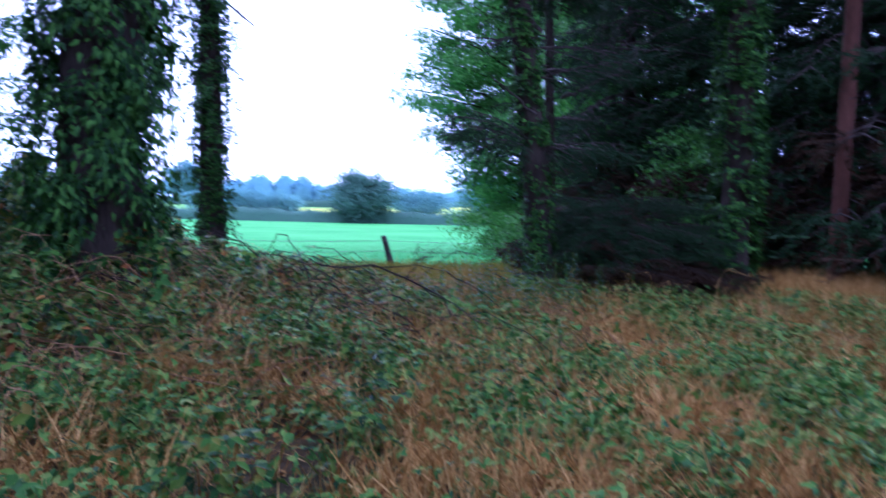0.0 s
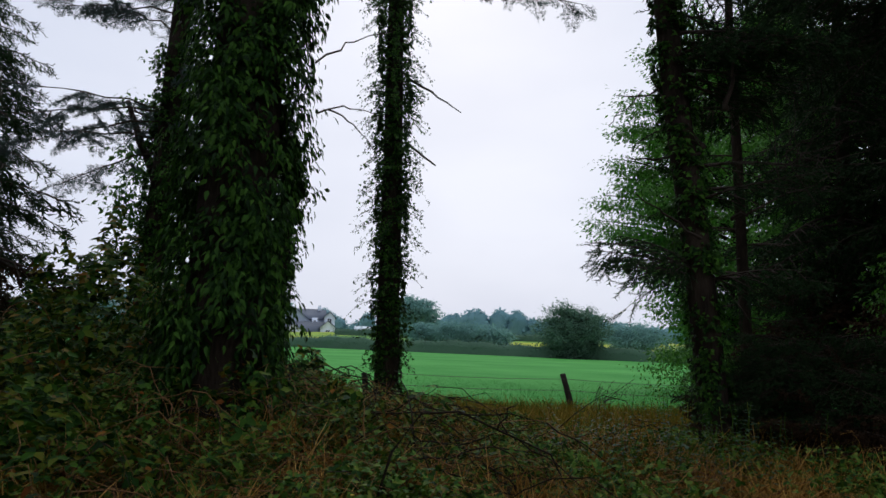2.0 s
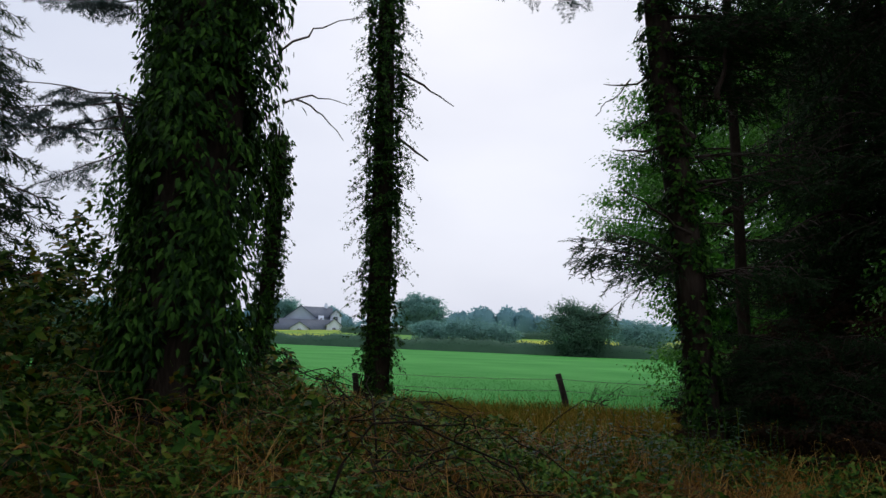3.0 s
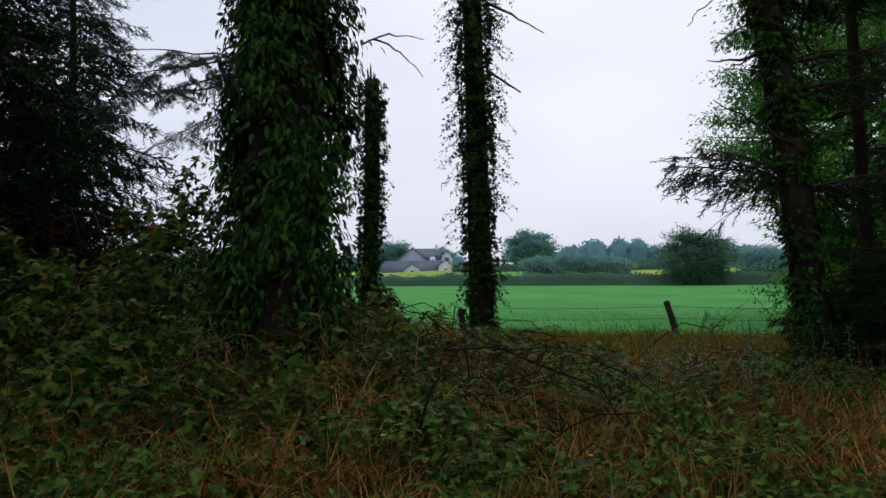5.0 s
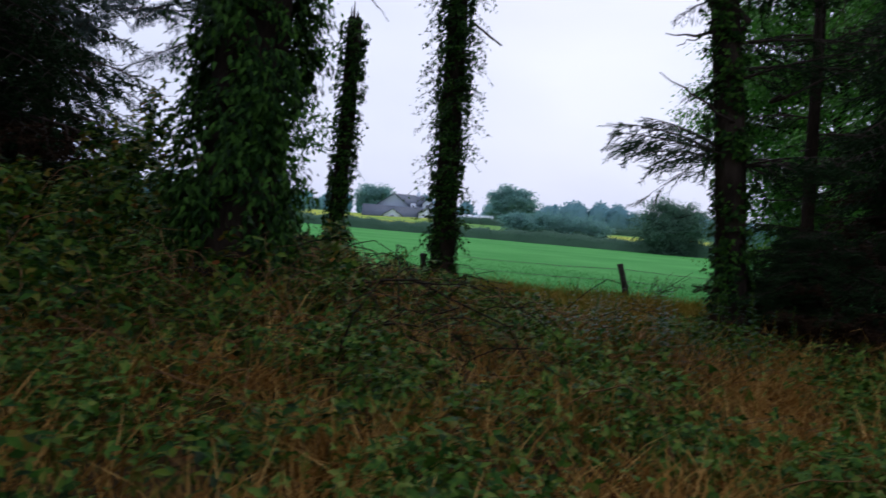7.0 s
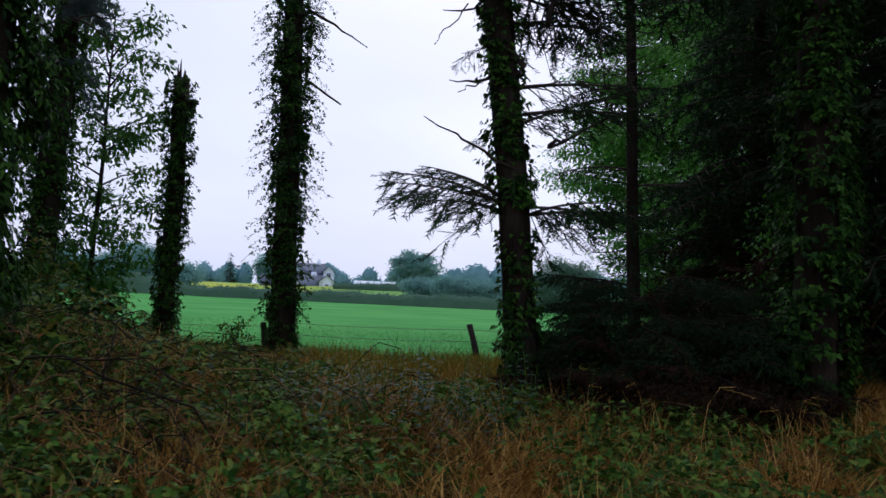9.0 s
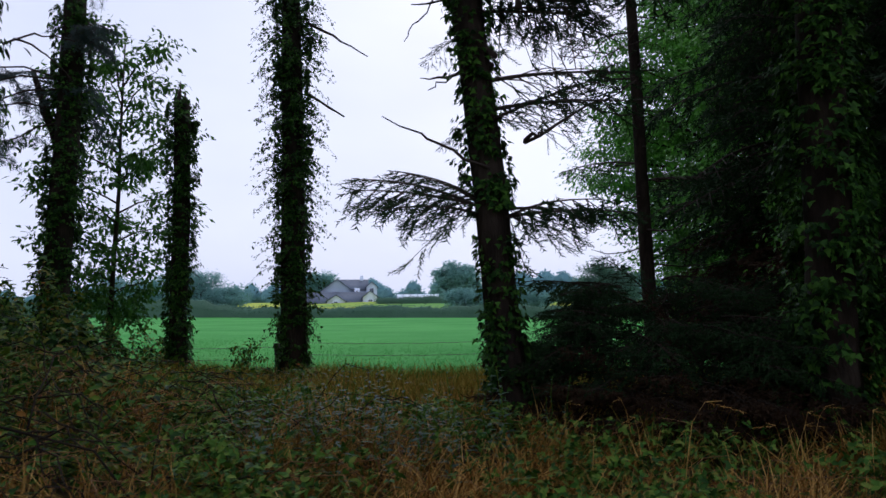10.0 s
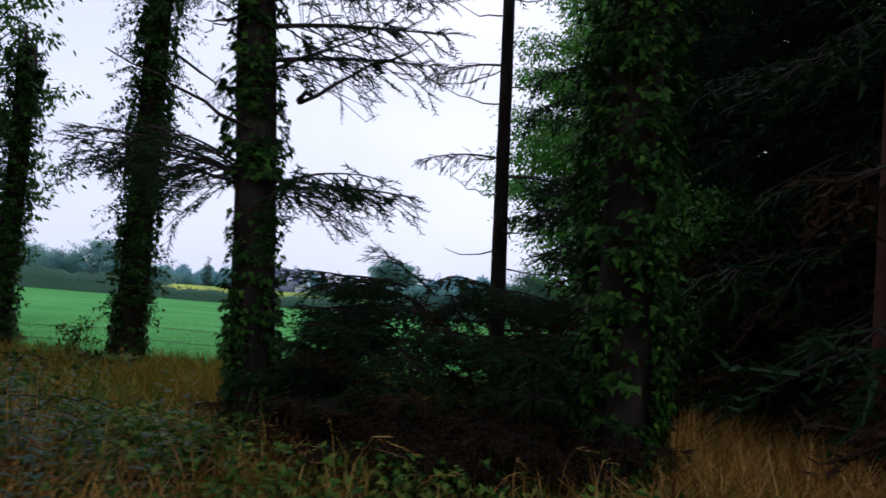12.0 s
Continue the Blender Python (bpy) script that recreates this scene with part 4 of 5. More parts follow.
def blades(name, n, region, length, material, label, seed, lean=0.5, keep=None, width=1.0):
    """A sward of single blades over a stretch of the plan."""
    rg = np.random.default_rng(seed)
    x, y = rg.uniform(region[0], region[1], n), rg.uniform(region[2], region[3], n)
    if keep is not None:
        ok = rg.random(n) < keep(x, y)
        x, y = x[ok], y[ok]
    n = len(x)
    # tufts: blades gather and lean together
    ca, cr = np.sin(x * 5.1 + seed) * 3 + np.sin(y * 4.3 + 2 * seed) * 3, lean * (0.5 + patchy(x, y, 2.0, seed))
    al = np.stack([np.cos(ca) * cr, np.sin(ca) * cr, np.ones(n)], 1) + rg.normal(size=(n, 3)) * [0.4 * lean + 0.12, 0.4 * lean + 0.12, 0.05]
    fc = np.stack([al[:, 0], al[:, 1], -0.3 * np.ones(n)], 1) + rg.normal(size=(n, 3)) * 0.5 + [0, -0.4, 0]
    tv = np.array(BLADE_V) * [0.026 * width, 1, 1]
    g = Geo().scatter(tv, BLADE_F, np.stack([x, y, ground_z(x, y) - 0.01], 1), al, fc, rg.uniform(length[0], length[1], n))
    return tagged(new(name, g.mesh(name, material)), label, "grass", kind="stuff")


wood_side = lambda x, y: (y - 0.31 * x < 18.3) * 1.0
near_fence = lambda x, y: np.exp(-((y - 0.31 * x - 14.6) / 3.2) ** 2) * wood_side(x, y)
path_side = lambda x, y: np.clip(0.25 + patchy(x, y, 1.1, 3), 0, 1) * wood_side(x, y) * np.where(np.hypot((x + 3.9) / 2.6, (y - 7) / 3.0) < 1, 0.0, 1.0) * (0.2 + 0.8 * np.exp(-((y - 0.7 * x - 3.0) / 4.2) ** 2))
blades("dry_grass", 125000, (-4.5, 8.5, 2.0, 12.0), (0.16, 0.5), DRYGRASS, "matted tan dry grass along the path", 1, 0.55, lambda x, y: path_side(x, y) * (0.06 + 0.94 * straw_patch(x, y)))
blades("dry_grass", 56000, (-9.0, 7.0, 8.5, 20.0), (0.22, 0.5), GOLDGRASS, "golden-brown dry grass before the fence", 2, 0.6, lambda x, y: near_fence(x, y), 1.3)
blades("dry_grass", 16000, (-4.0, 6.0, 3.2, 9.0), (0.35, 0.62), DRYGRASS, "long bleached straw lying over the brambles", 11, 1.3, lambda x, y: straw_patch(x, y), 0.8)
blades("green_grass", 80000, (-4.5, 9.0, 1.5, 14.0), (0.12, 0.34), GREENGRASS, "fresh green grass between the brambles", 3, 0.7, lambda x, y: (1 - straw_patch(x, y)) * (1.1 - patchy(x, y, 1.1, 3)) * wood_side(x, y) * 0.8)
blades("green_grass", 60000, (-12.0, 7.0, 9.0, 20.5), (0.15, 0.42), GREENGRASS, "rank olive-green grass before the fence", 4, 0.6, lambda x, y: (0.25 + 0.75 * np.exp(-((y - 0.31 * x - 17.6) / 1.0) ** 2)) * (y - 0.31 * x < 18.6), 1.5)
blades("dry_grass", 30000, (5.7, 11.0, 7.6, 14.0), (0.25, 0.55), DRYGRASS, "tall golden grass beside the path", 5, 0.6, lambda x, y: patchy(x, y, 0.9, 5) * 0.9 + 0.1)
blades("crop", 60000, (-22.0, 12.0, 17.0, 34.0), (0.07, 0.15), CROP, "young green crop at the field's edge", 6, 0.4, lambda x, y: (y - 0.31 * x > 18.6) * np.clip((36 - y) / 14, 0.1, 1), 1.6)


def litter():
    n = 11000
    rg = np.random.default_rng(77)
    x, y = rg.uniform(-5, 8, n), rg.uniform(2, 13, n)
    g = Geo().scatter(OVAL_V, OVAL_F, np.stack([x, y, ground_z(x, y) + rg.uniform(0.01, 0.14, n)], 1), rg.normal(size=(n, 3)) * [1, 1, 0.2], np.array([0, 0, 1.0]) + 0.5 * rg.normal(size=(n, 3)), rg.uniform(0.03, 0.075, n))
    tagged(new("leaf_litter", g.mesh("leaf_litter", RUSSET)), "scattered red-brown fallen leaves", "leaves", kind="stuff")


litter()


def weed_patch():
    """Broad green weeds low in the dry grass along the path."""
    rg = np.random.default_rng(78)
    n = 52000
    x, y = rg.uniform(-4, 7.5, n), rg.uniform(2.2, 9.5, n)
    ok = rg.random(n) < np.clip(2.6 * patchy(x, y, 2.6, 9) - 0.6, 0.12, 1) * (1.2 - straw_patch(x, y))
    x, y = x[ok], y[ok]
    n = len(x)
    g = Geo().scatter(TREFOIL_V, TREFOIL_F, np.stack([x, y, ground_z(x, y) + rg.uniform(0.04, 0.32, n)], 1), rg.normal(size=(n, 3)) * [1, 1, 0.5], np.array([0, -0.2, 1.0]) + 0.55 * rg.normal(size=(n, 3)), rg.uniform(0.03, 0.075, n))
    tagged(new("low_weeds", g.mesh("low_weeds", WEED)), "low broad-leaved green weeds in dry grass", "weeds", kind="stuff")


weed_patch()


def cane_tangle(n, region, material, label, seed, thick=0.004, length=(0.4, 1.3), lift=0.3):
    """Dead bramble canes and twigs that arch over the undergrowth, each one a part."""
    rg = np.random.default_rng(seed)
    cx, cy = (region[0] + region[1]) / 2, (region[2] + region[3]) / 2
    t = thing("cane_tangle", cx, cy, 0.0, label, "twigs", "dead cane tangles")
    for k in range(n):
        x, y = rg.uniform(region[0], region[1]), rg.uniform(region[2], region[3])
        a, ln = rg.uniform(-0.5, 0.5) + math.pi * rg.integers(2) + rg.normal() * 0.5, rg.uniform(*length)
        x1, y1 = x + ln * math.cos(a), y + ln * math.sin(a)
        base = np.array([x - cx, y - cy, float(ground_z(x, y)) + rg.uniform(0.0, lift * 0.7)])
        end = np.array([x1 - cx, y1 - cy, float(ground_z(x1, y1)) + rg.uniform(0.0, lift)])
        r = thick * rg.uniform(0.6, 1.5)
        g = Geo().tube(arc(base, end, -rg.uniform(0.02, 0.3) * ln, 8, 0.035, seed + k), np.linspace(r, r * 0.5, 8), 4)
        if rg.random() < 0.6:
            m = base + (end - base) * rg.uniform(0.3, 0.7) + [0, 0, 0.12 * ln]
            g.tube(arc(m, m + rg.normal(size=3) * [0.25, 0.2, 0.12], 0.0, 5, 0.02, k), np.linspace(r * 0.7, r * 0.35, 5), 4)
        part("cane", g, material, t)
    return t


cane_tangle(200, (-3.6, 0.0, 4.0, 8.6), DRYCANE, "tangle of pale dead bramble canes over low brambles", 301)
cane_tangle(90, (0.0, 2.2, 4.4, 9.2), DRYCANE, "loose pale dead canes among brambles and straw", 304)
cane_tangle(90, (-2.6, 1.6, 6.0, 9.4), BARK, "dark fallen twigs strewn over the brambles", 302, 0.006, (0.4, 1.6), 0.35)
cane_tangle(110, (1.2, 7.5, 4.2, 9.4), DRYCANE, "scattered pale dead stems in the grass", 303, 0.003, (0.3, 0.8), 0.35)


def willowherb():
    t = thing("willowherb", 1.5, 8.2, float(ground_z(1.5, 8.2)), "upright grey-green willowherb with narrow shiny leaves", "plant", "willowherb stand")
    part("stem", stick(arc((0, 0, -0.03), (0.04, 0.02, 0.72), 0.01, 6, 0.01, 3), 0.005, 0.002, 4), GREENGRASS, t)
    rg = np.random.default_rng(5)
    for k in range(16):
        a = k * 2.4
        al = Vector((math.cos(a), math.sin(a), 0.25)).normalized()
        sd = al.cross(Vector((0, 0, 1))).normalized()
        lf = new("leaf", HERB_LEAF)
        lf.matrix_local = Matrix.Translation((0.03 * k / 16, 0.01, 0.12 + 0.6 * k / 16)) @ Matrix((sd, al, sd.cross(al))).transposed().to_4x4() @ Matrix.Scale(0.13 * (1.15 - k / 24), 4)
        lf.parent = t
    return t


HERB_LEAF = Geo().add(np.array(LANCE_V), LANCE_F).mesh("leaf", HERB)
herb = willowherb()
rs = np.random.default_rng(91)
for k in range(58):
    c = ((1.8, 7.9), (2.3, 8.5), (1.6, 8.3), (2.9, 8.4))[k % 4]
    x, y = c[0] + rs.normal() * 0.45, c[1] + rs.normal() * 0.35
    copy_thing(herb, pose(x, y, float(ground_z(x, y)), rs.normal() * 7, rs.normal() * 7, rs.uniform(0, 360)) @ Matrix.Scale(rs.uniform(0.65, 1.15), 4))


def grass_stalk():
    t = thing("seeding_grass", 4.4, 8.2, float(ground_z(4.4, 8.2)), "bent tan grass stalk with a drooping seed head", "grass", "seeding grass stalks")
    pts = np.array([(0, 0, 0), (0.02, 0, 0.35), (0.06, 0, 0.62), (0.14, 0.01, 0.75), (0.24, 0.01, 0.76)])
    part("stalk", stick(pts, 0.004, 0.002, 4), DRYGRASS, t)
    n = 30
    q = np.linspace(0, 1, n)[:, None]
    at = pts[3] + (np.array([0.36, 0.02, 0.7]) - pts[3]) * q
    part("seed_head", Geo().scatter(LANCE_V, LANCE_F, at, np.array([0.9, 0, -0.4]) + 0.4 * rs.normal(size=(n, 3)), rs.normal(size=(n, 3)), 0.022), DRYGRASS, t, kind="stuff")
    return t


stalk = grass_stalk()
for k in range(40):
    c = ((4.9, 8.7), (5.6, 8.6), (4.2, 8.8), (6.2, 9.2), (5.2, 8.9))[k % 5]
    x, y = c[0] + rs.normal() * 0.5, c[1] + rs.normal() * 0.3
    copy_thing(stalk, pose(x, y, float(ground_z(x, y)), rs.normal() * 9, rs.normal() * 9, rs.uniform(0, 360)) @ Matrix.Scale(rs.uniform(0.4, 0.8), 4))


PATH_LINE = ((1.8, -1.0), (1.9, 0.4), (3.0, 1.3), (3.9, 1.7), (4.8, 3.3), (5.2, 4.3), (5.7, 5.8))


def off_path(x, y):
    """The distance in plan from the trodden line."""
    best = 9.0
    for (a, b), (c, d) in zip(PATH_LINE[:-1], PATH_LINE[1:]):
        t = max(0.0, min(1.0, ((x - a) * (c - a) + (y - b) * (d - b)) / ((c - a) ** 2 + (d - b) ** 2)))
        best = min(best, math.hypot(x - a - t * (c - a), y - b - t * (d - b)))
    return best


def tussock(x, y):
    t = thing("grass_tussock", x, y, float(ground_z(x, y)), "arching tussock of bleached tan straw", "grass", "straw tussocks")
    rg = np.random.default_rng(17)
    n = 130
    a = rg.uniform(0, 2 * np.pi, n)
    lean = rg.uniform(0.2, 2.6, n)
    al = np.stack([np.cos(a) * lean, np.sin(a) * lean, np.ones(n)], 1)
    fc = np.stack([np.cos(a), np.sin(a), -lean], 1) * -1.0
    at = np.stack([0.16 * rg.normal(size=n), 0.16 * rg.normal(size=n), np.full(n, -0.02)], 1)
    tv = np.array([(-0.012, 0, 0), (0.012, 0, 0), (-0.01, 0.45, 0.06), (0.01, 0.45, 0.06), (-0.007, 0.8, -0.08), (0.007, 0.8, -0.08), (0, 1.0, -0.32)])
    tf = np.array([(0, 1, 3), (0, 3, 2), (2, 3, 5), (2, 5, 4), (4, 5, 6)])
    part("straw", Geo().scatter(tv, tf, at, al + 0.3 * rg.normal(size=(n, 3)) * [1, 1, 0], fc, rg.uniform(0.12, 0.34, n)), DRYGRASS, t, kind="stuff")
    return t


def weed_clump(x, y):
    t = thing("bramble_sprout", x, y, float(ground_z(x, y)), "fresh green bramble sprout in dry grass", "plant", "bramble sprouts")
    rg = np.random.default_rng(18)
    me = Geo().add(TREFOIL_V, TREFOIL_F).mesh("leaf", BRAMBLE)
    for k in range(22):
        a, q = k * 2.4, math.sqrt((k + 0.5) / 22)
        p = Vector((0.26 * q * math.cos(a), 0.26 * q * math.sin(a), 0.38 * (1 - q * q) + 0.08 + 0.05 * rg.normal()))
        al = Vector((math.cos(a + rg.normal() * 0.5), math.sin(a + rg.normal() * 0.5), -0.15 + 0.2 * rg.normal())).normalized()
        fc = (Vector((math.cos(a) * q, math.sin(a) * q, 1.1)) + Vector(rg.normal(size=3)) * 0.25).normalized()
        sd = al.cross(fc).normalized()
        lf = new("leaf", me)
        lf.matrix_local = Matrix.Translation(p) @ Matrix((sd, al, sd.cross(al))).transposed().to_4x4() @ Matrix.Scale(rg.uniform(0.08, 0.12), 4)
        lf.parent = t
    for k in range(4):
        a = k * 1.6
        part("cane", stick(arc((0, 0, -0.03), (0.18 * math.cos(a), 0.18 * math.sin(a), 0.36), -0.05, 5, 0.01, k), 0.004, 0.002, 4), DRYCANE, t)
    return t


straw, sprout = tussock(0.2, 5.0), weed_clump(0.9, 5.4)
placed_n = [0, 0]
while placed_n[0] < 110 or placed_n[1] < 60:
    x, y = rs.uniform(-4.2, 8.5), rs.uniform(2.8, 11.5)
    d = off_path(x, y)
    if d < 1.7 or d > 6.5 or math.hypot((x + 3.6) / 2.2, (y - 7.2) / 2.6) < 1 or math.hypot(x - 4.0, y - 9.9) < 1.3:
        continue
    dry = float(patchy(np.array([x]), np.array([y]), 0.9, 21)[0]) > 0.42
    m = pose(x, y, float(ground_z(x, y)), rs.normal() * 6, rs.normal() * 6, rs.uniform(0, 360)) @ Matrix.Scale(rs.uniform(0.7, 1.25) if dry else rs.uniform(0.5, 0.95), 4)
    if dry and placed_n[0] < 110 and d < 4.6:
        copy_thing(straw, m)
        placed_n[0] += 1
    elif placed_n[1] < 60 and y < 8.5:
        copy_thing(sprout, m)
        placed_n[1] += 1


def ragwort(x, y):
    t = thing("yellow_flower", x, y, float(ground_z(x, y)), "small yellow flower on a thin green stem", "flower", "yellow flowers")
    part("stem", stick(arc((0, 0, -0.02), (0.02, 0, 0.3), 0, 4, 0.01, 3), 0.004, 0.002, 4), GREENGRASS, t)
    a = np.linspace(0, 2 * np.pi, 9)[:-1]
    for k in a:
        part("petal", Geo().scatter(OVAL_V, OVAL_F, np.array([[0.02, 0, 0.3]]), np.array([[math.cos(k), math.sin(k), 0.2]]), np.array([[0, 0, 1.0]]), 0.022), FLOWER, t)
    return t


for x, y in ((1.3, 4.4), (1.6, 5.6), (0.4, 5.2)):
    ragwort(x, y)


def brush_pile():
    """Cut and fallen spruce boughs heaped between the two ivied trunks."""
    t = thing("brush_pile", 3.9, 10.7, float(ground_z(3.9, 10.7)), "heap of fallen spruce boughs, brown below and green on top", "brushwood")
    rg = np.random.default_rng(15)
    for k in range(260):
        a = rg.uniform(0, 2 * np.pi)
        q = rg.random() ** 0.55
        z = 0.05 + 1.45 * (1 - q ** 2.5) * rg.random() ** 0.6
        at = np.array([1.2 * q * math.cos(a), 0.75 * q * math.sin(a), z])
        d = unit([math.cos(a + rg.normal() * 0.6), math.sin(a + rg.normal() * 0.6) - 0.2, rg.uniform(-0.15, 0.4)])
        green = z > 0.5
        w, n = (THICK + COARSE + COARSE)[int(rg.integers(9))]
        ln = rg.uniform(0.45, 0.85)
        b = part("bough", Geo().add(*placed(w, at, d, ln)), BARK, t, kind="stuff")
        part("needles", Geo().add(*placed(n, at, d, ln)), NEEDLE if green else BROWN_NEEDLE, b, "green spruce needles" if green else "dead brown needles", kind="stuff")
    for k in range(14):
        a = rg.uniform(0, 2 * np.pi)
        p = np.array([math.cos(a) * 1.0, math.sin(a) * 0.6, 0.05])
        part("stick", stick(arc(p, p * [0.3, 0.3, 1] + [rg.normal() * 0.4, -0.2, rg.uniform(0.5, 1.1)], 0, 6, 0.05, k), 0.01, 0.004), BARK, t)
    return t


brush_pile()


def fallen_branch():
    t = thing("fallen_branch", 1.0, 5.9, float(ground_z(1.0, 5.9)), "thin dark fallen branch arching over the brambles", "branch")
    limb = np.array([(-0.7, -0.2, 0.0), (-0.58, -0.12, 0.5), (-0.38, -0.08, 0.78), (-0.1, -0.05, 0.81), (0.17, 0.0, 0.7), (0.46, 0.44, 0.5), (0.62, 0.7, 0.05)])
    part("limb", stick(limb, 0.011, 0.006), BARK, t)
    for a, b in (((-0.1, -0.1, 0.8), (0.5, 0.1, 0.76)), ((0.5, 0.1, 0.76), (0.95, 0.3, 0.45)), ((0.17, 0.0, 0.7), (0.35, -0.15, 0.9)), ((-0.45, -0.1, 0.7), (-0.2, -0.3, 0.4)), ((0.3, 0.2, 0.6), (0.75, 0.1, 0.35))):
        part("twig", stick(arc(a, b, -0.03, 6, 0.03, 7), 0.006, 0.003), BARK, t)
    return t


fallen_branch()
broadleaf("elder_shrub", 6.4, 14.4, 3.3, (1.3, 1.1), 9000, 0.09, BEECH, "olive-green shrub at the edge of the dark wood", 0.04, 18, 0.12, 71, 0.26)
broadleaf("elder_shrub", 2.4, 20.6, 1.5, (1.5, 1.0), 4200, 0.09, BEECH, "low pale green shrub by the fence", 0.03, 14, 0.1, 72, 0.3)

# ---- fence ----
FENCE = lambda x: 18.15 + 0.31 * x


def fence_post(x, y, top, lean, label):
    t = thing("fence_post", x, y, float(ground_z(x, y)), label, "post", "fence posts")
    h = top - t.location.z
    g = Geo().tube([(0, 0, -0.2), (lean * 0.3, 0, 0.3 * h), (lean * 0.7, 0.02, 0.7 * h), (lean * 0.98, 0.02, 0.97 * h), (lean, 0.02, h)], [0.075, 0.075, 0.07, 0.07, 0.055], 9, 0.06)
    part("post", g, POSTWOOD, t)
    return t


fence_post(-0.5, 18.0, 0.72, -0.26, "leaning weathered dark wooden fence post")
fence_post(-5.1, 16.5, 0.56, -0.12, "short dark wooden fence post beside a trunk")
fence_post(-10.2, 15.0, 0.7, 0.03, "dark wooden fence post among brambles")
fence_post(4.2, 19.45, 0.75, 0.05, "dark wooden fence post under the beech")
wire_ends = [(-16.0, 13.2), (-10.2, 15.0), (-5.18, 16.5), (-0.68, 18.0), (4.25, 19.45), (9.0, 20.9)]
for z in (0.34, 0.6):
    t = thing("fence_wire", -0.6, 18.0, 0.0, "sagging rusty barbed wire", "wire", "fence wires")
    for k, (a, b) in enumerate(zip(wire_ends[:-1], wire_ends[1:])):
        zz = z - (0.12 if k == 1 else 0)
        pts = arc((a[0] + 0.6, a[1] - 18.07, zz), (b[0] + 0.6, b[1] - 18.07, zz), 0.05, 14, 0.004, k)
        part("strand", Geo().tube(pts, 0.0045, 4), WIRE, t)
        barbs = Geo()
        for q in np.linspace(0.03, 0.97, 26):
            p = np.array([np.interp(q, np.linspace(0, 1, 14), pts[:, c]) for c in range(3)])
            barbs.tube([p - [0.004, 0, 0.025], p + [0.004, 0, 0.025]], 0.003, 3)
        part("barb", barbs, WIRE, t, kind="stuff")


def bare_shrub(x, y):
    t = thing("bare_shrub", x, y, float(ground_z(x, y)), "small leafless twiggy shrub by the fence post", "shrub")
    rg = np.random.default_rng(44)
    for k in range(9):
        a = rg.uniform(0, 6.28)
        b = np.array([math.cos(a) * rg.uniform(0.2, 0.8) + 0.25, math.sin(a) * 0.3, rg.uniform(0.35, 0.95)])
        tw = part("twig", stick(arc((0, 0, -0.02), b, -0.06, 6, 0.05, k), 0.012, 0.003, 4), DEADWOOD, t)
        for j in range(3):
            q = rg.uniform(0.4, 0.9)
            part("spur", stick(arc(b * q, b * q + rg.normal(size=3) * [0.2, 0.1, 0.14], 0, 4, 0.01, j), 0.005, 0.002, 3), DEADWOOD, tw)
    return t


bare_shrub(0.0, 17.75)
broadleaf("seedling", -5.5, 15.8, 0.85, (0.3, 0.3), 420, 0.085, BRAMBLE, "small leafy seedling at the foot of a trunk", 0.012, 9, 0.2, 73, 0.1)

# ---- beyond the field ----
def hedge(x0, x1, y, h, name_label, seed, width=1.6, tall=None):
    rg = np.random.default_rng(seed)
    t = thing("hedge", (x0 + x1) / 2, y, 0.0, name_label, "hedge")
    xs = np.linspace(x0, x1, int((x1 - x0) / 1.2)) - t.location.x
    prof = [(-1.0, 0.0), (-0.95, 0.55), (-0.6, 0.9), (0.0, 1.0), (0.6, 0.9), (0.95, 0.55), (1.0, 0.0)]
    hh = h * (1 + 0.1 * np.sin(xs * 0.31) + 0.08 * np.sin(xs * 1.13 + 1)) * (tall(xs + t.location.x) if tall else 1)
    v = np.array([[(x, width * p * 0.5 + 0.1 * rg.normal(), float(ground_z(x + t.location.x, y)) - 0.1 + k * q) for p, q in prof] for x, k in zip(xs, hh)])
    n, m = len(xs), len(prof)
    i, j = np.meshgrid(np.arange(n - 1), np.arange(m - 1), indexing="ij")
    quads = np.stack([i * m + j, (i + 1) * m + j, (i + 1) * m + j + 1, i * m + j + 1], -1).reshape(-1, 4)
    part("core", Geo().add(v.reshape(-1, 3), quads), HAZED_HEDGELEAF, t, kind="stuff")
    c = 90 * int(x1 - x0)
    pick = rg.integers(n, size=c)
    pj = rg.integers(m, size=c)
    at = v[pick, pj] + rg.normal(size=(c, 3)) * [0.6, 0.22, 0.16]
    part("foliage", Geo().scatter(OVAL_V, OVAL_F, at, rg.normal(size=(c, 3)), rg.normal(size=(c, 3)) + [0, -0.6, 0.6], rg.uniform(0.2, 0.42, c)), HAZED_HEDGELEAF, t, kind="stuff")
    return t


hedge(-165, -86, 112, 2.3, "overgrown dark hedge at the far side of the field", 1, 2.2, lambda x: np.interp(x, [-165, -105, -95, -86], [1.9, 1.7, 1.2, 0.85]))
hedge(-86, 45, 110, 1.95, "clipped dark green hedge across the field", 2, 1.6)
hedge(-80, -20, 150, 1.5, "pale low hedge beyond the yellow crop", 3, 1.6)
broadleaf("field_bush", -17.0, 108.2, 7.9, (5.2, 3.8), 26000, 0.36, HAZED_HEDGELEAF, "large rounded bush standing in the hedge", 0.3, 50, 0.04, 81, 0.75)
broadleaf("oak_tree", -82.4, 202.5, 11.1, (7.0, 6.5), 20000, 0.8, HAZED_FARLEAF, "broad domed hedgerow tree in the distance", 0.5, 50, 0.05, 82, 1.15, group="distant trees")
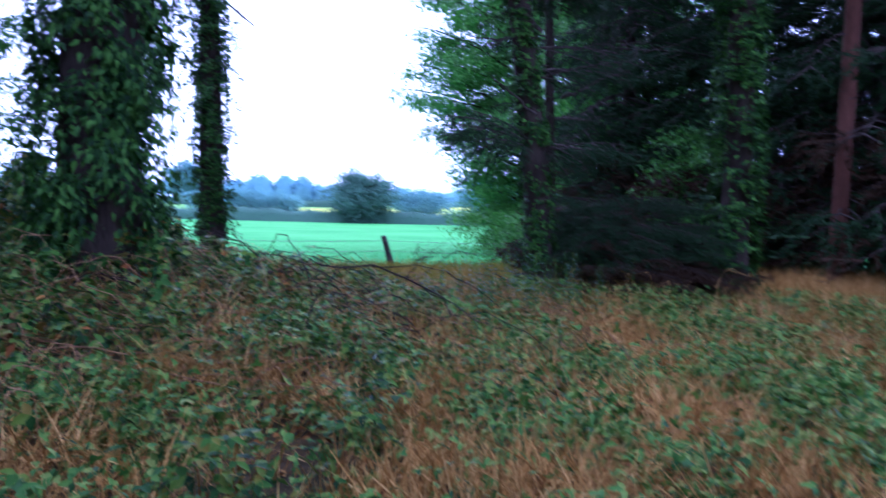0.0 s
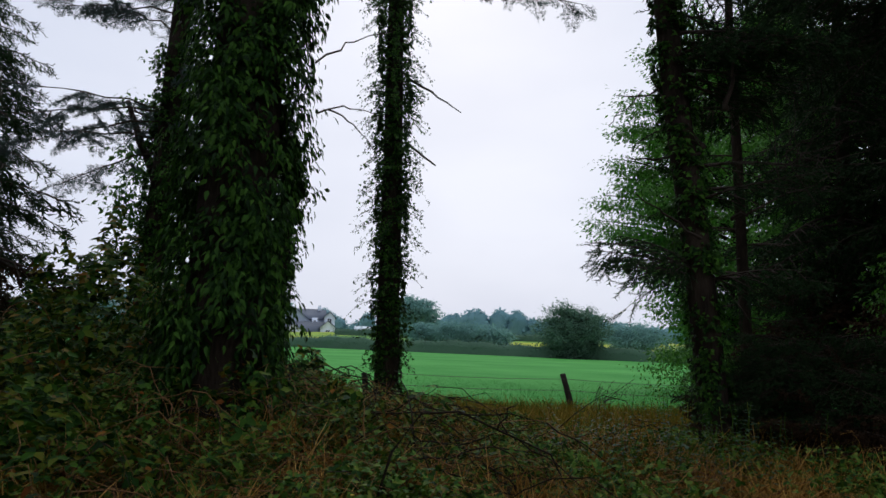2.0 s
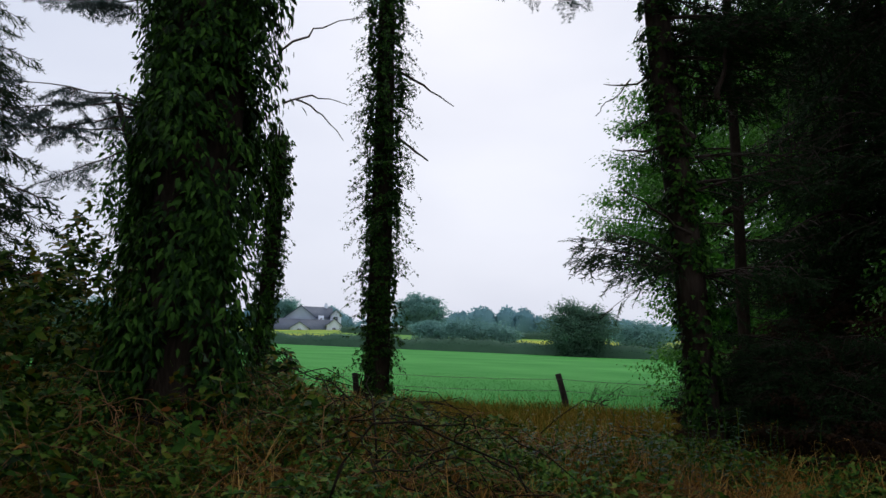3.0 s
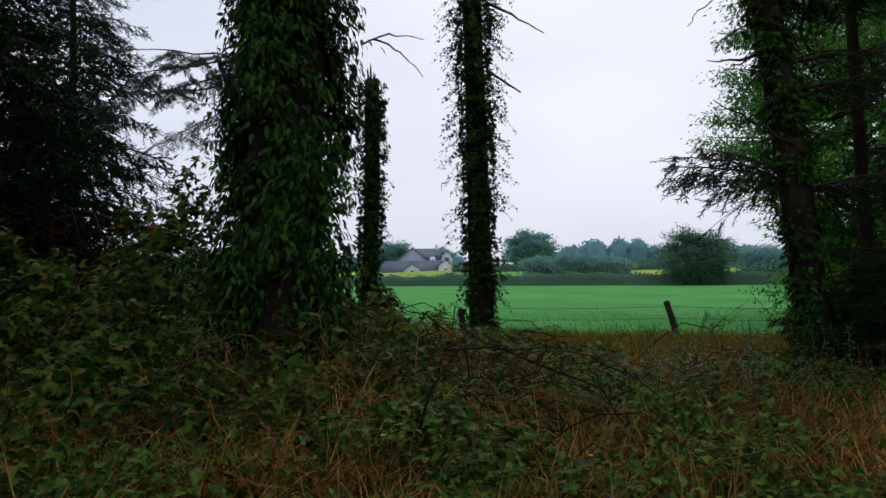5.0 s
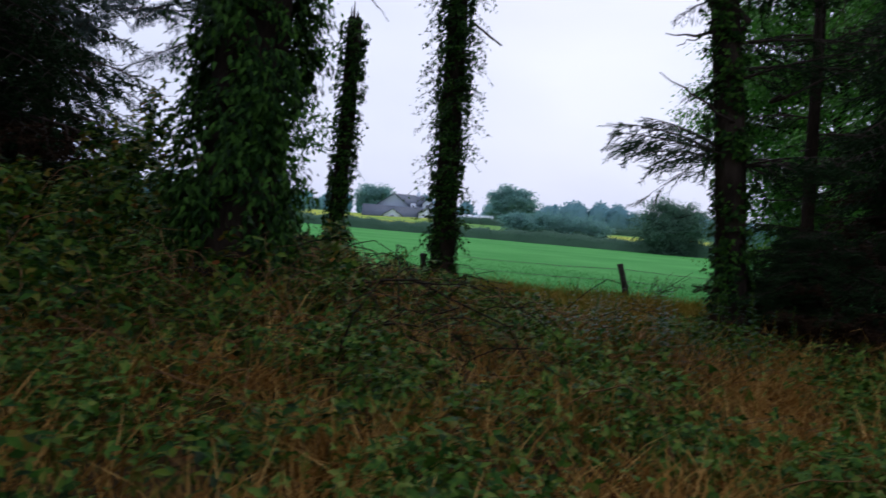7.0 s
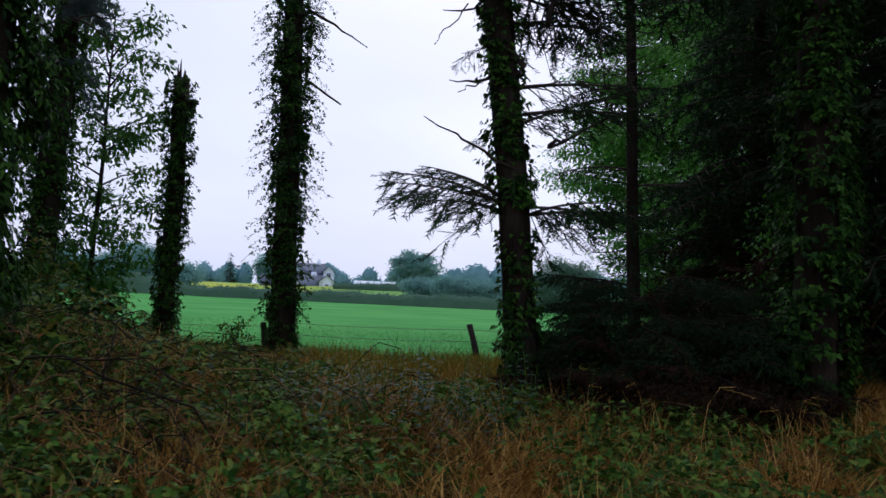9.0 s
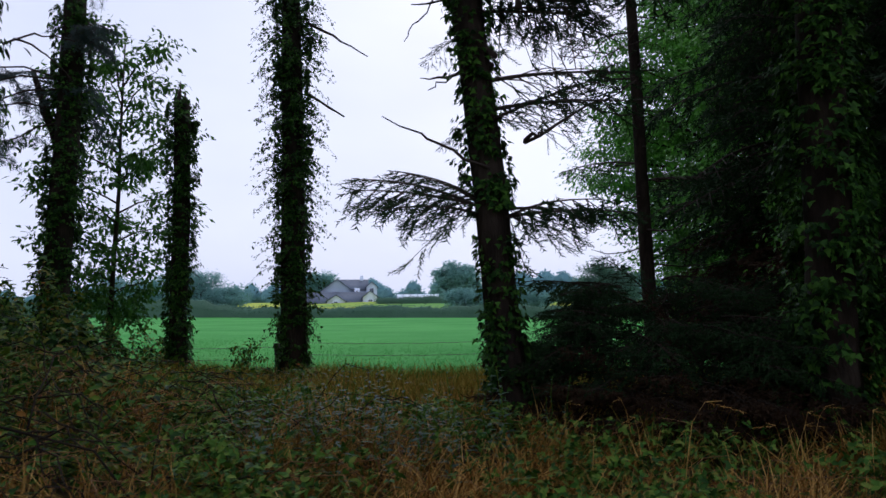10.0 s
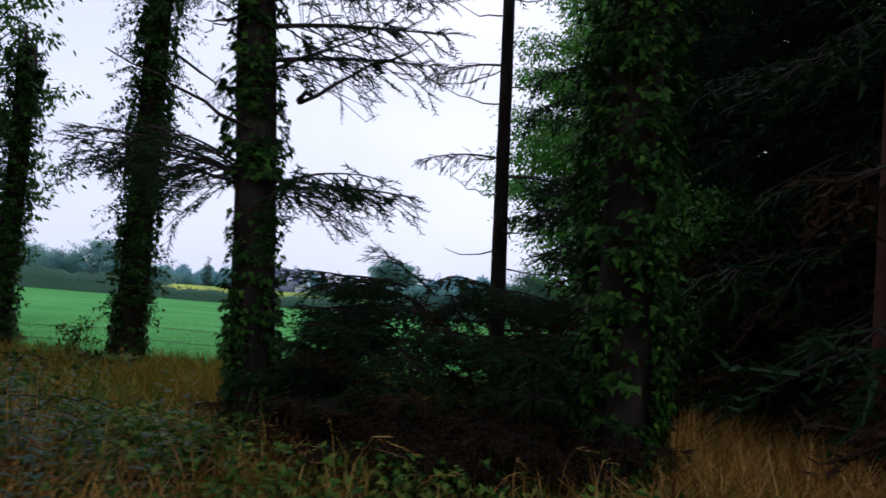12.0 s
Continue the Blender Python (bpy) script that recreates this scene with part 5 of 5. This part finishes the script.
broadleaf("oak_tree", -121.0, 186.0, 8.9, (6.0, 5.0), 14000, 0.75, HAZED_FARLEAF, "round tree behind the white house", 0.5, 40, 0.05, 83, 1.1, group="distant trees")
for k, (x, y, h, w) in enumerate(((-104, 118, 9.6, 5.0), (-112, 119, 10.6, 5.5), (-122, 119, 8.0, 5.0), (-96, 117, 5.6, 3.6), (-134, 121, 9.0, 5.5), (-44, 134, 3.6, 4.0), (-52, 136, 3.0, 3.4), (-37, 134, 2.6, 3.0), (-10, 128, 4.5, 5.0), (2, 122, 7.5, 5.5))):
    broadleaf("hedgerow_tree", x, y, h, (w, w * 0.8), 8000, 0.5, HAZED_FARLEAF, "hedgerow tree with blue-green haze in its colour", 0.3, 26, 0.1, 840 + k, 0.95, group="hedgerow trees")
spruce(-151, 203, 10.3, 0.5, 3.3, 70, 0, 420, "lone dark conifer far off", group="distant trees")


def distant_woods():
    rg = np.random.default_rng(6)
    n = 170
    x = np.linspace(-420, 260, n) + rg.normal(size=n) * 2
    y = 262 + 18 * np.sin(x * 0.02) + rg.normal(size=n) * 7
    h = 8.2 + 1.3 * np.sin(x * 0.06) + 1.0 * np.sin(x * 0.17 + 1) + rg.normal(size=n) * 0.9
    w = rg.uniform(3.2, 5.5, n)
    g = Geo()
    u, th = np.meshgrid(np.linspace(0, 1, 7), np.linspace(0, 2 * np.pi, 11)[:-1], indexing="ij")
    i, j = np.meshgrid(np.arange(6), np.arange(10), indexing="ij")
    q = np.stack([i * 10 + j, i * 10 + (j + 1) % 10, (i + 1) * 10 + (j + 1) % 10, (i + 1) * 10 + j], -1).reshape(-1, 4)
    for k in range(n):
        r = np.sin(np.pi * (0.15 + 0.85 * u)) ** 0.5 * (1 + 0.12 * rg.normal(size=u.shape)) * w[k] + 0.05
        g.add(np.stack([x[k] + r * np.cos(th), y[k] + r * np.sin(th), float(ground_z(x[k], y[k])) - 0.5 + h[k] * u], -1).reshape(-1, 3), q)
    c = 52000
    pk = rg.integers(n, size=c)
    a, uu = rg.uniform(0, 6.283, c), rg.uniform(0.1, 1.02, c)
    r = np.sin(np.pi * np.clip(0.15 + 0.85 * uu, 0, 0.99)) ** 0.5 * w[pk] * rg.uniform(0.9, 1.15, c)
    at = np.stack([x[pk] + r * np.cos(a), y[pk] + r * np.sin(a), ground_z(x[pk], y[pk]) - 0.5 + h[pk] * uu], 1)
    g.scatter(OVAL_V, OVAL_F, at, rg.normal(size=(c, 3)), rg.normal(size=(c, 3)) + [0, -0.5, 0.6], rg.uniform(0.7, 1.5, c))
    tagged(new("distant_woods", g.mesh("distant_woods", HAZED_WOODS)), "woods along the horizon with blue-green haze in their colour", "woods", kind="stuff")


distant_woods()


def gable(u0, u1, v0, v1, base, eave, apex):
    """A block with its gable towards the viewer: walls with a triangle, as (walls, two roof slabs)."""
    m = (u0 + u1) / 2
    wall = Geo().add([(u0, v0, base), (u1, v0, base), (u1, v0, eave), (m, v0, apex), (u0, v0, eave), (u0, v1, base), (u1, v1, base), (u1, v1, eave), (m, v1, apex), (u0, v1, eave)],
                     [np.array([(0, 1, 2, 3, 4), (9, 8, 7, 6, 5)]), np.array([(1, 6, 7, 2), (0, 4, 9, 5)])])
    o, th = 0.35, 0.22
    slabs = []
    for s, ue in ((-1, u0), (1, u1)):
        k = (apex - eave) / abs(ue - m)
        ex, ez = ue + s * o, eave - k * o
        slabs.append(Geo().add([(ex, v0 - o, ez), (m, v0 - o, apex), (m, v1 + o, apex), (ex, v1 + o, ez), (ex, v0 - o, ez + th), (m, v0 - o, apex + th), (m, v1 + o, apex + th), (ex, v1 + o, ez + th)],
                               np.array([(0, 1, 2, 3), (7, 6, 5, 4), (0, 4, 5, 1), (2, 6, 7, 3), (0, 3, 7, 4), (1, 5, 6, 2)])))
    return wall, slabs


def ridge(u0, u1, v0, v1, base, eave, apex):
    """A block with its ridge across the view."""
    m = (v0 + v1) / 2
    wall = Geo().box((u0, v0, base), (u1, v1, eave)).add([(u0, v0, eave), (u0, v1, eave), (u0, m, apex), (u1, v0, eave), (u1, v1, eave), (u1, m, apex)], np.array([(0, 2, 1), (3, 4, 5)]))
    o, th = 0.35, 0.22
    slabs = []
    for s, ve in ((-1, v0), (1, v1)):
        k = (apex - eave) / abs(ve - m)
        ey, ez = ve + s * o, eave - k * o
        slabs.append(Geo().add([(u0 - o, ey, ez), (u1 + o, ey, ez), (u1 + o, m, apex), (u0 - o, m, apex), (u0 - o, ey, ez + th), (u1 + o, ey, ez + th), (u1 + o, m, apex + th), (u0 - o, m, apex + th)],
                               np.array([(0, 1, 2, 3), (7, 6, 5, 4), (0, 4, 5, 1), (2, 6, 7, 3), (0, 3, 7, 4), (1, 5, 6, 2)])))
    return wall, slabs


def farmhouse():
    t = thing("farmhouse", -96.5, 160.0, 2.9, "white and grey farmhouse with slate gables and one chimney", "house")
    t.rotation_euler = (0, 0, radians(32.3))
    low = -2.0
    blocks = (("main_wing", ridge(-1.5, 6.6, 1.0, 8.0, low, 3.6, 6.1), RENDER_GREY), ("left_gable", gable(-5.5, 3.1, -1.0, 7.0, low, 2.9, 6.15), RENDER_GREY),
              ("right_gable", gable(6.3, 9.0, -1.2, 6.0, low, 4.2, 5.45), RENDER_WHITE), ("front_range", ridge(-8.8, 6.6, -5.0, -0.8, low, 0.25, 2.6), RENDER_WHITE),
              ("front_gable", gable(-3.6, 0.9, -5.6, -2.0, low, 0.5, 1.95), RENDER_WHITE), ("porch", gable(5.3, 8.95, -5.6, -1.0, low, 1.5, 2.95), RENDER_WHITE))
    for nm, (wall, slabs), mat in blocks:
        w = part("wall", wall, mat, t, "rendered wall")
        for s in slabs:
            part("roof", s, SLATE, w, "slate roof slope")
    part("bay", Geo().box((3.25, -1.6, low), (4.6, 1.2, 3.9)), RENDER_WHITE, t, "white bay")
    ch = part("chimney", Geo().box((4.7, 4.0, 5.4), (5.6, 4.9, 7.0)), RENDER_WHITE, t)
    for x in (4.95, 5.35):
        part("chimney_pot", Geo().tube([(x, 4.45, 6.98), (x, 4.45, 7.4)], [0.13, 0.1], 8), RENDER_GREY, ch)
    for u0, u1, v, z0, z1 in ((7.1, 8.2, -1.2, 2.7, 3.9), (6.6, 7.7, -5.6, -0.6, 0.95), (3.6, 4.25, -1.6, 2.3, 3.3), (-1.9, -0.9, -5.6, -0.6, 0.5), (2.2, 3.4, -5.0, -0.6, 0.1), (-6.8, -5.4, -5.0, -0.7, 0.05)):
        fr = part("window", Geo().box((u0, v - 0.07, z0), (u1, v - 0.01, z1)), RENDER_WHITE, t, "white-framed window")
        part("pane", Geo().box((u0 + 0.1, v - 0.1, z0 + 0.1), ((u0 + u1) / 2 - 0.04, v - 0.072, z1 - 0.1)), GLASS_DARK, fr)
        part("pane", Geo().box(((u0 + u1) / 2 + 0.04, v - 0.1, z0 + 0.1), (u1 - 0.1, v - 0.072, z1 - 0.1)), GLASS_DARK, fr)
    return t


farmhouse()


def polytunnel():
    t = thing("polytunnel", -79.7, 170.0, 3.5, "long white polythene growing tunnel", "tunnel")
    t.rotation_euler = (0, 0, radians(28))
    a = np.linspace(0, np.pi, 9)
    for k in range(6):
        g = Geo()
        ring = lambda u: np.stack([np.full(9, u), 2.4 * np.cos(a), 1.95 * np.sin(a) ** 0.8 - 0.3], 1)
        v = np.concatenate([ring(-5.4 + 1.8 * k), ring(-5.4 + 1.8 * (k + 1) - 0.05)])
        i = np.arange(8)
        g.add(v, [np.stack([i, i + 1, i + 10, i + 9], 1), np.array([np.arange(9), np.arange(17, 8, -1)])])
        part("cover", g, POLY, t)
    for k in range(7):
        u = -5.4 + 1.8 * k
        part("hoop", Geo().tube(np.stack([np.full(9, u), 2.43 * np.cos(a), 1.98 * np.sin(a) ** 0.8 - 0.3], 1), 0.04, 5), RENDER_GREY, t)
    return t


polytunnel()
